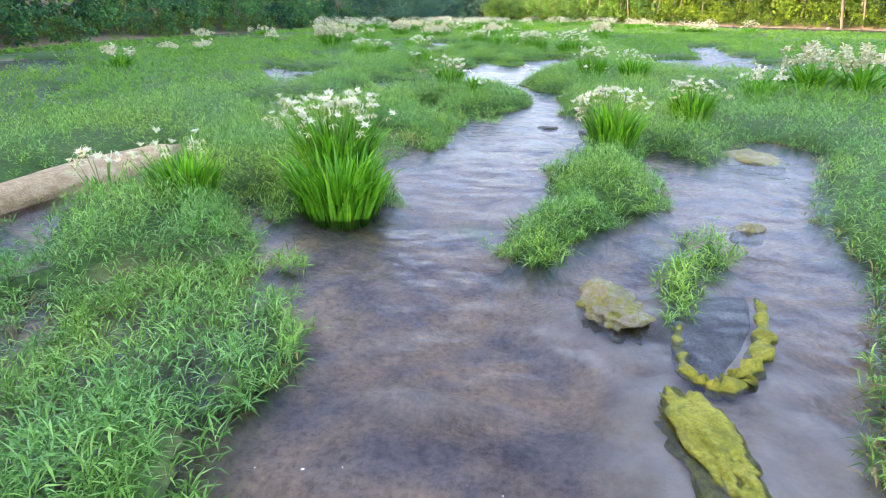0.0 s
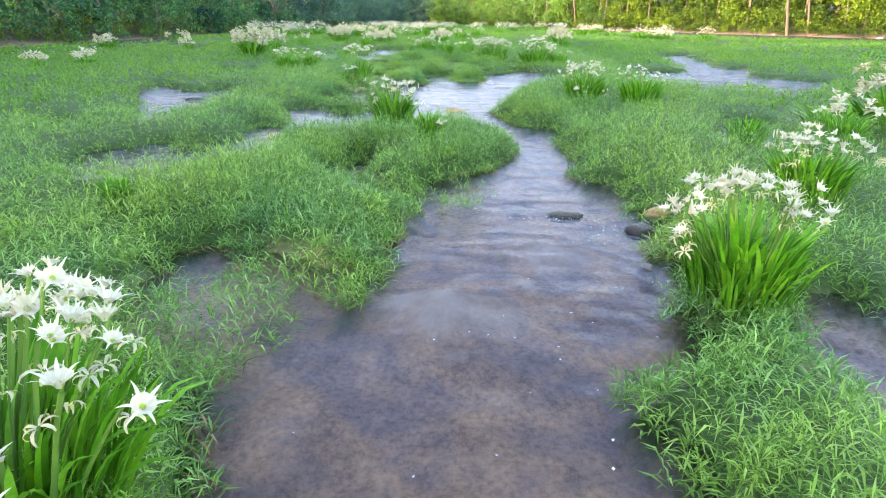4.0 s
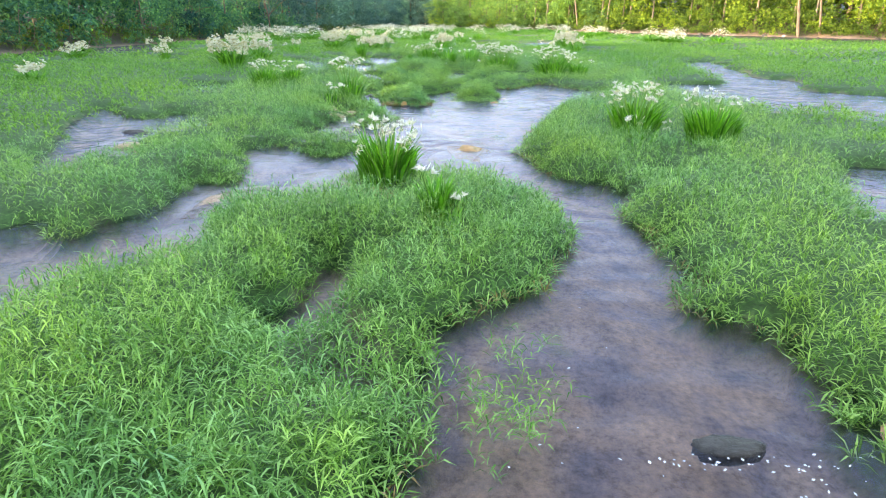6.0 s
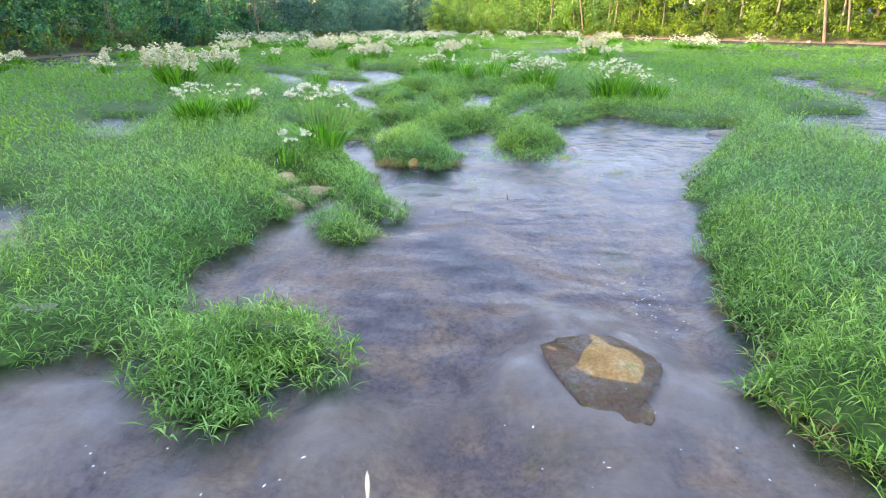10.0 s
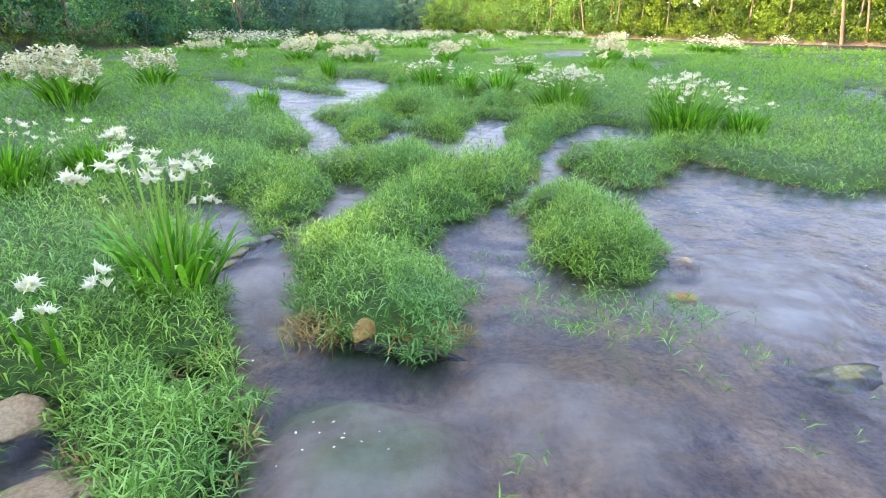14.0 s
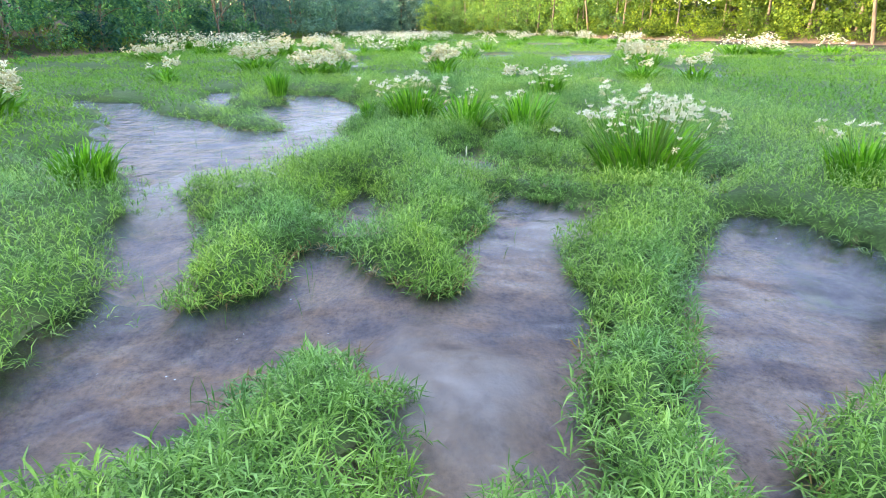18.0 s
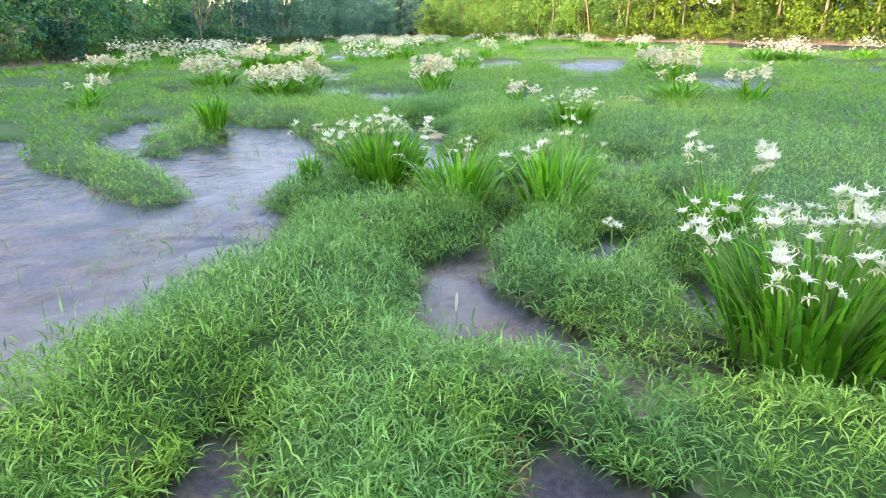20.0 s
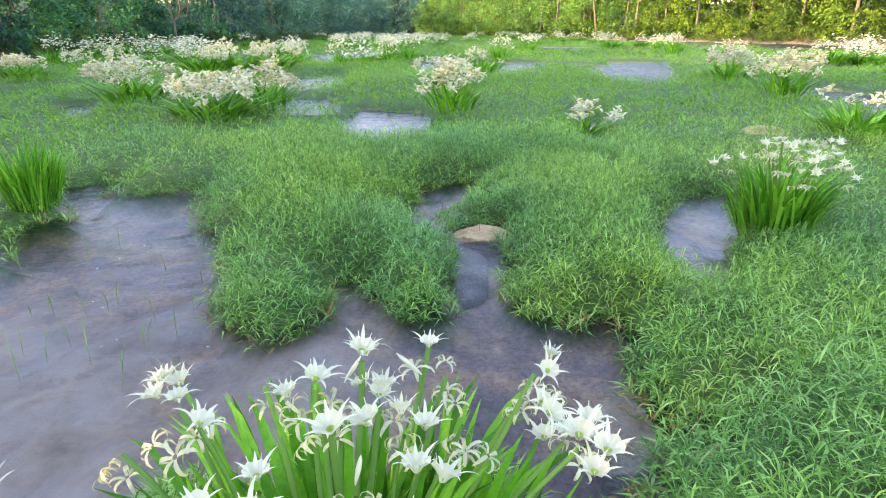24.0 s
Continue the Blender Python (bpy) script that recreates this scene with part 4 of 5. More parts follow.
rock(2.12, 0.33, -0.03, 0.1, 0.07, 0.06, MOSS_ROCK, "small mossy rock at the end of a grassy islet", 0, 6)
rock(2.82, 2.35, -0.04, 0.24, 0.36, 0.06, MOSS_ROCK, "low tan rock just breaking the water", 0, 7)
rock(1.08, 3.56, -0.004, 0.14, 0.05, 0.03, DARK_ROCK, "dark wet rock in the stream", 5, 19, 0.35, 4)
rock(1.45, 3.3, 0.0, 0.09, 0.08, 0.05, DARK_ROCK, "dark wet stone under overhanging shoots", 0, 9)
rock(1.68, 3.62, 0.01, 0.12, 0.07, 0.05, TAN_ROCK, "pale tan stone at the edge of the plants", 0, 10)
rock(1.6, 2.1, -0.02, 0.1, 0.08, 0.06, TAN_ROCK, "pinkish stone beside a lily clump", 0, 11)
rock(1.36, 2.75, -0.03, 0.05, 0.09, 0.045, GREY_ROCK, "reddish brown stone at the stream edge", 0, 12)
rock(0.27, 8.2, -0.034, 0.23, 0.3, 0.055, RUSTY_ROCK, "rust-brown boulder with yellow moss awash in the stream", -12, 36, 0.45, 5)
rock(-3.2, 8.15, -0.01, 0.24, 0.14, 0.05, TAN_ROCK, "pale tan rock at the edge of a pool", 20, 46, 0.3)
rock(-3.62, 9.0, -0.01, 0.22, 0.1, 0.05, DARK_ROCK, "dark wet rock in a side pool", 10, 47, 0.3)
rock(-2.12, 8.45, 0.02, 0.17, 0.12, 0.06, GREY_ROCK, "pale grey rock among water plants", 30, 14)
rock(-1.55, 10.27, 0.0, 0.14, 0.08, 0.06, TAN_ROCK, "pale flat stone at the water's edge", 0, 15)
rock(-0.56, 11.54, -0.008, 0.26, 0.035, 0.022, DARK_ROCK, "thin dark ledge under a grassy islet", -12, 16, 0.6, 4)
rock(-1.8, 11.02, -0.005, 0.18, 0.15, 0.045, TAN_ROCK, "tan rock beside the water plants", 20, 17, 0.6, 4)
rock(-1.46, 10.68, -0.008, 0.2, 0.15, 0.042, TAN_ROCK, "tan rock beside the water plants", -10, 18, 0.6, 4)
rock(-1.6, 10.34, 0.01, 0.1, 0.08, 0.065, GREY_ROCK, "rounded grey stone in a green stand", 0, 19)
rock(-0.74, 11.78, 0.0, 0.09, 0.26, 0.07, RUSTY_ROCK, "yellowish mossy rock under a grassy islet", 0, 20)
rock(2.87, 13.5, -0.01, 0.2, 0.14, 0.08, GREY_ROCK, "low grey rock at the stream edge", 0, 21)
rock(0.9, 12.54, -0.04, 0.09, 0.12, 0.06, TAN_ROCK, "reddish brown rock under shallow water", 0, 22)
for k, size in enumerate((0.09, 0.12, 0.1, 0.13, 0.09, 0.11)):
    rock(-1.69 + 0.046 * k, 12.3 + 0.125 * k, -0.012, size, 0.055, 0.026 + 0.006 * (k % 2), (MOSS_ROCK if k == 2 else DARK_ROCK if k % 2 else GREY_ROCK), "broken wet stone of a ledge across a side pool", 66 + 9 * (k % 3), 240 + k, 0.5, 3)
rock(-1.66, 12.36, -0.022, 0.16, 0.07, 0.036, MOSS_ROCK, "mossy end of a dark ledge", 66, 25, 0.6, 4)
rock(0.38, 21.16, 0.0, 0.3, 0.09, 0.07, TAN_ROCK, "long brown rock between lilies and plants", -38, 26)
rock(2.77, 27.2, 0.03, 0.3, 0.2, 0.14, TAN_ROCK, "pinkish tan boulder among the plants", 0, 27)
rock(-0.54, 23.95, -0.03, 0.2, 0.17, 0.07, TAN_ROCK, "tan rock with water sliding over it", 0, 28, 0.5, 4)
rock(-0.63, 23.45, -0.06, 0.12, 0.36, 0.05, GREY_ROCK, "sloping wet rock under a thin flow", 0, 29)
rock(-0.2, 22.0, -0.02, 0.15, 0.24, 0.045, WET_SLAB, "flat dark grey rock with a mossy edge", -20, 30, 0.2, 4)
rock(0.06, 21.9, 0.0, 0.1, 0.09, 0.035, TAN_ROCK, "brown stone at the edge of the plants", 0, 31)

rock(-1.52, 6.33, -0.026, 0.22, 0.42, 0.034, TAN_ROCK, "low tan sandstone shelf awash in a side pool", -30, 71, 0.6, 5)
rock(0.72, 12.06, -0.02, 0.08, 0.06, 0.04, RUSTY_ROCK, "small brown stone breaking the stream", 0, 73)
rock(1.1, 11.42, -0.022, 0.16, 0.07, 0.026, MOSS_ROCK, "flat mossy stone just under the stream", 8, 74)

# flecks of foam where the current breaks
x, y = scatter(-3.0, 3.0, -2.4, 25.0, 16)
keep = (growth(x, y) < -0.12) & (lattice(x, y, 0.8, 71) > 0.72)
x, y = x[keep], y[keep]
for fx, fy, rx, ry, flecks in ((1.08, 3.48, 0.3, 0.05, 50), (1.25, 3.2, 0.2, 0.2, 30), (0.6, 8.75, 0.1, 0.35, 40), (-0.72, 10.95, 0.14, 0.1, 12), (1.0, 2.2, 0.5, 0.8, 30), (0.3, 7.6, 0.6, 0.5, 25)):
    x, y = np.append(x, fx + rx * rng.normal(0, 0.6, flecks)), np.append(y, fy + ry * rng.normal(0, 0.6, flecks))
n = len(x)
v, f = blades(np.stack([x, y, np.full(n, 0.004)], -1), rng.random(n) * 6.28, np.zeros(n), 0.006 + 0.014 * rng.random(n) ** 2, 0.005 + 0.006 * rng.random(n), np.zeros(n))
tagged(new("foam_flecks", quads("foam_flecks", v, f, FOAM)), "small white foam flecks drifting on the water", "foam", kind="stuff")


# ---- stands of narrow-leaved water plants ----
def shoots(x, y, g, leaves, leaf, high, wide):
    """Leafy shoots at the given places: leaves set all the way up each stem."""
    n = len(x)
    z0, _ = ground_height(x, y, g)
    tall = high * (0.42 + 0.8 * rng.random(n)) * (0.32 + 0.8 * lattice(x, y, 0.7, 41) + 0.45 * lattice(x, y, 0.23, 42)) * np.clip(0.42 + g * 2.4, 0.35, 1.3)
    lean_to, lean = rng.random(n) * 2 * np.pi, 0.10 + 0.45 * rng.random(n) + 0.5 * np.clip(0.06 - g, 0, 0.15) / 0.15
    k = np.tile(np.arange(leaves), n)
    own = np.repeat(np.arange(n), leaves)
    up = (0.18 + 0.82 * (k + rng.random(len(k))) / leaves)
    rise_to = tall[own] * up
    base = np.stack([x[own] + np.cos(lean_to[own]) * lean[own] * rise_to, y[own] + np.sin(lean_to[own]) * lean[own] * rise_to, np.maximum(z0[own], -0.03) + rise_to], -1)
    turn = k * 2.4 + rng.random(n)[own] * 6.28 + rng.random(len(k)) * 0.8
    rise = 0.35 + 0.8 * rng.random(len(k)) * (0.45 + 0.8 * up)
    size = leaf * (0.6 + 0.7 * rng.random(len(k))) * (1.15 - 0.4 * up)
    return blades(base, turn, rise, size, size * wide * (0.8 + 0.4 * rng.random(len(k))), 0.3 + 0.9 * rng.random(len(k)))


def off_path(x, y):
    return np.abs(x - np.interp(y, (-3, 5, 20), (0.55, -0.1, -0.55)))


# stands near the camera's line, told apart by the water between them
STEP = 0.1
cx, cy = np.meshgrid(np.arange(-4.2, 4.2, STEP), np.arange(-2.6, 27.0, STEP))
land = growth(cx, cy) > 0.0
stand = np.zeros(land.shape, np.int32)
count = 0
for r, c in zip(*np.nonzero(land)):
    if stand[r, c]:
        continue
    count += 1
    stack = [(r, c)]
    stand[r, c] = count
    while stack:
        a, b = stack.pop()
        for p, q in ((a + 1, b), (a - 1, b), (a, b + 1), (a, b - 1)):
            if 0 <= p < land.shape[0] and 0 <= q < land.shape[1] and land[p, q] and not stand[p, q]:
                stand[p, q] = count
                stack.append((p, q))

x, y = scatter(-4.2, 4.2, -2.6, 27.0, 1150)
g = growth(x, y)
side = off_path(x, y)
keep = (g > -0.07) & ~cleared(x, y) & (rng.random(len(x)) < np.clip(1.35 - side * 0.42, 0.3, 1)) & (rng.random(len(x)) < np.clip((g + 0.09) / 0.1, 0.06, 1) * (0.45 + 0.85 * lattice(x, y, 0.22, 44)) * crowding(x, y))
x, y, g = x[keep], y[keep], g[keep]
own = stand[np.clip(((y + 2.6) / STEP).round().astype(int), 0, land.shape[0] - 1), np.clip(((x + 4.2) / STEP).round().astype(int), 0, land.shape[1] - 1)]
sizes = np.bincount(own, minlength=count + 1)
big = [i for i in np.argsort(-sizes) if i and sizes[i] > 60]
own[~np.isin(own, big)] = 0
for i in [0, *big]:
    pick = own == i
    if not pick.any():
        continue
    v, f = shoots(x[pick], y[pick], g[pick], 8, 0.088, 0.155, 0.078)
    words = "dense bright green stand of narrow-leaved water plants" if sizes[i] > 3000 else "small green islet of narrow-leaved plants in shallow water"
    tagged(new("water_plants", quads("water_plants", v, f, GRASS)), words, "grass", "stands of water plants", "stuff")

# thin growth standing in open water
for tx, ty, rx, ry, share in THIN:
    n = int(4 * rx * ry * 700 * share)
    x, y = tx + rx * (2 * rng.random(n) - 1), ty + ry * (2 * rng.random(n) - 1)
    keep = (((x - tx) / rx) ** 2 + ((y - ty) / ry) ** 2 < 0.5 + 0.5 * rng.random(n)) & (growth(x, y) < 0.02)
    if keep.sum() < 3:
        continue
    x, y = x[keep], y[keep]
    v, f = shoots(x, y, np.full(len(x), 0.1), 6, 0.065, 0.12, 0.085)
    tagged(new("sparse_shoots", quads("sparse_shoots", v, f, GRASS)), "thin green shoots standing in shallow flowing water", "grass", "thin shoots in water", "stuff")

# brown dead stalks hanging at the waterline
x, y = scatter(-3.4, 3.4, -2.6, 26.0, 260)
g = growth(x, y)
keep = (g > -0.06) & (g < 0.03) & (lattice(x, y, 0.9, 47) > 0.55)
x, y, g = x[keep], y[keep], g[keep]
v, f = shoots(x, y, np.zeros(len(x)), 5, 0.09, 0.06, 0.08)
tagged(new("dry_stalks", quads("dry_stalks", v, f, DRY)), "brown dead stalks hanging at the waterline", "dry grass", kind="stuff")

# bare thin stems standing in the side pools
x, y = scatter(-4.2, 0.4, 9.5, 24.5, 22)
keep = (growth(x, y) < -0.03) & (lattice(x, y, 0.7, 51) > 0.55)
x, y = x[keep], y[keep]
n = len(x)
v, f = blades(np.stack([x, y, np.full(n, -0.05)], -1), rng.random(n) * 6.28, 1.57 - 0.35 * rng.random(n), 0.12 + 0.14 * rng.random(n), np.full(n, 0.004), 0.1 + 0.5 * rng.random(n))
tagged(new("thin_stems", quads("thin_stems", v, f, STEM)), "thin bare green stems standing in the pools", "reed", kind="stuff")

# brown dead thatch on the rim of an islet
for tx, ty, rx, ry in ((-0.95, 11.66, 0.13, 0.13), (-0.45, 11.62, 0.18, 0.08), (-0.42, 6.36, 0.14, 0.08)):
    x, y = tx + rx * (2 * rng.random(80) - 1), ty + ry * (2 * rng.random(80) - 1)
    v, f = shoots(x, y, np.full(80, 0.05), 4, 0.1, 0.07, 0.07)
    tagged(new("dead_thatch", quads("dead_thatch", v, f, DRY)), "matted brown dead stalks on the rim of an islet", "dry grass", "dead thatch mats", "stuff")

# tall weeds on the banks
bx, by = scatter(-24, 60, 0, 200, 5)
beyond = np.maximum(left_bank(by) - bx, bx - right_bank(by))
keep = (beyond > -0.5) & (beyond < 3)
bx, by = bx[keep], by[keep]
v, f = shoots(bx, by, np.full(len(bx), 0.3), 5, 0.5, 0.55, 0.16)
tagged(new("bank_weeds", quads("bank_weeds", v, f, WOODS_RIGHT)), "tall green weeds along the wooded banks", "weeds", kind="stuff")

# the same growth farther off, in wider leaves
x, y = scatter(-11, 11, -3.5, 44, 90)
outer = (np.abs(x) > 4.2) | (y > 27.0) | (y < -2.6)
x, y = x[outer], y[outer]
g = growth(x, y)
keep = (g > -0.06) & ~cleared(x, y) & (rng.random(len(x)) < np.clip((g + 0.1) / 0.15, 0.2, 1) * (0.4 + 0.85 * lattice(x, y, 0.35, 44)))
v, f = shoots(x[keep], y[keep], g[keep], 5, 0.13, 0.12, 0.14)
tagged(new("water_plants", quads("water_plants", v, f, FAR_GRASS)), "wide green shoal of low narrow-leaved water plants", "grass", "stands of water plants", "stuff")
x, y = scatter(-20, 42, -4, 140, 13)
outer = (np.abs(x) > 11) | (y > 44)
x, y = x[outer], y[outer]
g = growth(x, y)
keep = (g > 0) & (rng.random(len(x)) < 0.5 + 0.5 * lattice(x, y, 1.2, 44))
v, f = shoots(x[keep], y[keep], g[keep], 5, 0.22, 0.1, 0.2)
tagged(new("water_plants", quads("water_plants", v, f, FAR_GRASS)), "distant green shoal of low water plants", "grass", "stands of water plants", "stuff")


# ---- spider lilies ----
def strap_leaf(length, width, bend, twist):
    """A long strap leaf with a folded midrib, growing from the origin along +x and up."""
    v, f = [], []
    steps = 7
    px, pz, a = 0.0, 0.0, radians(84)
    for i in range(steps + 1):
        u = i / steps
        w = width * (0.6 + 0.4 * math.sin(min(u * 1.6, 1) * math.pi / 2)) * (1 - u ** 8) * 0.5 + 0.0008
        t = twist * u
        c, s = math.cos(t), math.sin(t)
        fold = 0.28 * w
        v += [(px + s * w * 0.4, -c * w, pz + fold), (px, 0, pz), (px - s * w * 0.4, c * w, pz + fold)]
        if i:
            o = 3 * i - 3
            f += [(o, o + 1, o + 4, o + 3), (o + 1, o + 2, o + 5, o + 4)]
        d = length / steps
        px, pz = px + math.cos(a) * d, pz + math.sin(a) * d
        a -= bend * (0.07 + 2.7 * u * u * u) / steps
    return quads("leaf", v, f, LILY_LEAF, True)


LEAVES = [strap_leaf(1.0, 0.046 + 0.01 * (i % 3), b, tw) for i, (b, tw) in enumerate(
    ((0.4, 0.5), (0.7, -0.8), (1.1, 0.9), (1.6, -0.5), (2.1, 0.9), (2.8, -0.9), (0.9, 1.4), (3.6, 0.7)))]


def leaf_core(seed, leaves):
    """The crowded inner leaves of a clump one metre wide and high, joined."""
    rd = random.Random(seed)
    bits = []
    for i in range(leaves):
        a, r = rd.uniform(0, 6.283), math.sqrt(rd.random()) * 0.36
        m = (Matrix.Translation((math.cos(a) * r, math.sin(a) * r, 0)) @ Matrix.Rotation(a + rd.uniform(-0.8, 0.8), 4, "Z")
             @ Matrix.Rotation(r * rd.uniform(0.0, 0.5), 4, "Y"))
        src = rd.choice(LEAVES)
        size = rd.uniform(0.5, 1.02) * (1 - 0.5 * max(r - 0.22, 0) / 0.14 * rd.random())
        co = np.empty(len(src.vertices) * 3, np.float32)
        src.vertices.foreach_get("co", co)
        co = co.reshape(-1, 3) * (size, rd.uniform(0.4, 0.58), size)
        mm = np.array(m)
        bits.append(co @ mm[:3, :3].T + mm[:3, 3])
    k = len(bits[0])
    one = np.array([p.vertices[:] for p in LEAVES[0].polygons])
    return quads("leaf_core", np.concatenate(bits), np.concatenate([one + k * i for i in range(leaves)]), LILY_FAR, True)


CORES = [leaf_core(i, n) for i, n in enumerate((210, 240, 225))]


def spider_flower(seed, spread, wilted=False):
    """Six narrow curling tepals round a thin toothed cup, with stamens; opens along +z. Slots: petal, eye."""
    rd = random.Random(seed)
    v, f, eye = [], [], []
    for k in range(6):
        a = k * math.pi / 3 + rd.uniform(-0.15, 0.15)
        reach, curl = 0.08 * rd.uniform(0.85, 1.15), spread * rd.uniform(0.75, 1.25)
        r, z, t = 0.006, 0.0, radians(58)
        if wilted:
            t, curl = radians(30), 4.0 * rd.uniform(0.8, 1.2)
        for i in range(6):
            u = i / 5
            w = 0.0042 * (0.7 + 0.6 * math.sin(math.pi * min(u * 1.1, 1))) * (1 - u ** 4) + 0.0005
            ca, sa = math.cos(a), math.sin(a)
            v += [(ca * r - sa * w, sa * r + ca * w, z), (ca * r + sa * w, sa * r - ca * w, z)]
            if i:
                o = len(v) - 4
                f.append((o, o + 1, o + 3, o + 2))
            r, z = r + math.cos(t) * reach / 5, z + math.sin(t) * reach / 5
            t -= curl * (0.6 + 0.8 * u) / 5
    if not wilted:
        ring = len(v)
        for i, (r, z) in enumerate(((0.004, 0.0), (0.01, 0.012), (0.035, 0.03))):
            for k in range(12):
                a = k * math.pi / 6
                lift = (0.006 if k % 2 else -0.003) if i == 2 else 0
                v.append((math.cos(a) * r, math.sin(a) * r, z + lift))
        for i in range(2):
            for k in range(12):
                o = ring + 12 * i
                f.append((o + k, o + (k + 1) % 12, o + 12 + (k + 1) % 12, o + 12 + k))
                if i == 0:
                    eye.append(len(f) - 1)
        for k in range(6):
            a = k * math.pi / 3 + 0.5
            o = len(v)
            p, q = Vector((math.cos(a) * 0.024, math.sin(a) * 0.024, 0.026)), Vector((math.cos(a) * 0.038, math.sin(a) * 0.038, 0.05))
            e = Vector((-math.sin(a), math.cos(a), 0)) * 0.0012
            v += [tuple(p - e), tuple(p + e), tuple(q + e), tuple(q - e)]
            f.append((o, o + 1, o + 2, o + 3))
    m = quads("flower", v, f, WILTED if wilted else PETAL, True)
    m.materials.append(EYE)
    index = np.zeros(len(f), np.int32)
    index[eye] = 1
    m.polygons.foreach_set("material_index", index)
    return m


OPEN_FLOWERS = [spider_flower(i, s) for i, s in enumerate((0.9, 1.3, 1.7, 2.1, 1.1))]
WILTED_FLOWERS = [spider_flower(30 + i, 0, True) for i in range(3)]


def bud_mesh():
    v, f = tube([(0, 0, 0), (0, 0, 0.02), (0.002, 0, 0.05), (0.003, 0, 0.075), (0.003, 0, 0.09)], [0.002, 0.005, 0.0075, 0.005, 0.0008])
    return quads("bud", v, f, PETAL, True)


BUD = bud_mesh()


def scape_mesh(seed):
    """A flower stalk a metre long, leaning along +x, with short pedicels at its head."""
    rd = random.Random(seed)
    lean = rd.uniform(0.02, 0.16)
    pts = [(lean * u * u, 0.01 * math.sin(5 * u), u) for u in (0, 0.3, 0.6, 0.85, 1.0)]
    v, f = tube(pts, (0.009, 0.008, 0.007, 0.006, 0.006), 5)
    return quads("scape", v, f, STEM, True), Vector(pts[-1])


SCAPES = [scape_mesh(i) for i in range(4)]


def low_head(seed, wilted_share):
    """A far flower head: a few open flowers in few faces, joined."""
    rd = np.random.default_rng(seed)
    base, turn, rise = [], [], []
    for j in range(5):
        a, b = rd.random() * 6.28, rd.random()
        c = np.array([math.cos(a) * 0.07 * b, math.sin(a) * 0.07 * b, 0.09 * rd.random()])
        for k in range(5):
            base.append(c)
            turn.append(k * 1.257 + rd.random())
            rise.append(-0.2 + 1.3 * rd.random())
    n = len(base)
    v, f = blades(np.array(base), np.array(turn), np.array(rise), 0.06 + 0.03 * rd.random(n), 0.034 + 0.014 * rd.random(n), 0.4 + 0.6 * rd.random(n))
    m = quads("flower_head", v, f, PETAL)
    m.materials.append(WILTED)
    m.polygons.foreach_set("material_index", (rd.random(n) < wilted_share).astype(np.int32))
    return m


HEADS = [low_head(i, s) for i, s in enumerate((0.15, 0.25, 0.38, 0.55))]


def leaf_tuft(seed, leaves):
    """All the leaves of a far plant, one metre high and wide, joined."""
    rd = np.random.default_rng(seed)
    a, r = rd.random(leaves) * 6.28, np.sqrt(rd.random(leaves)) * 0.32
    base = np.stack([np.cos(a) * r, np.sin(a) * r, 0 * r], -1)
    rise = 1.5 - 0.5 * (r / 0.32) * (0.5 + 0.5 * rd.random(leaves))
    v1, f1 = blades(base, a + rd.normal(0, 0.5, leaves), rise, 0.75 + 0.35 * rd.random(leaves), 0.045 + 0.02 * rd.random(leaves), 0.1 + 0.6 * rd.random(leaves))
    return quads("leaf_tuft", v1, f1, LILY_FAR)


def flower_cluster(seed):
    """The flower heads of a far clump, one metre wide, joined."""
    r2 = np.random.default_rng(seed)
    n = 100
    a, d = r2.random(n) * 6.28, np.sqrt(r2.random(n)) * 0.48
    base = np.stack([np.cos(a) * d, np.sin(a) * d, 0.24 * (1 - (d / 0.48) ** 2) + 0.3 * r2.random(n) - 0.22], -1)
    v, f = blades(base, r2.random(n) * 6.28, 0.2 + 0.9 * r2.random(n), 0.08 + 0.05 * r2.random(n), 0.05 + 0.025 * r2.random(n), 0.3 + 0.6 * r2.random(n))
    m = quads("flower_cluster", v, f, PETAL)
    m.materials.append(WILTED)
    m.polygons.foreach_set("material_index", (r2.random(n) < 0.15).astype(np.int32))
    return m


CLUSTERS = [flower_cluster(i) for i in range(3)]
TUFTS = [leaf_tuft(i, n) for i, n in enumerate((70, 90, 60))]


def part(name, mesh, parent, m, label=""):
    ob = new(name, mesh)
    ob.parent = parent
    ob.matrix_basis = m
    if label:
        ob["label"] = label
    return ob


def lily_label(n, h, wilt):
    if n == 0:
        return "clump of upright dark green strap leaves without flowers"
    state = "many open white flowers" if n > 11 else "several white flowers" if n > 4 else "a few white flowers"
    return "green spider lily clump bearing " + state + (" and wilted ones" if wilt > 0.3 else "")


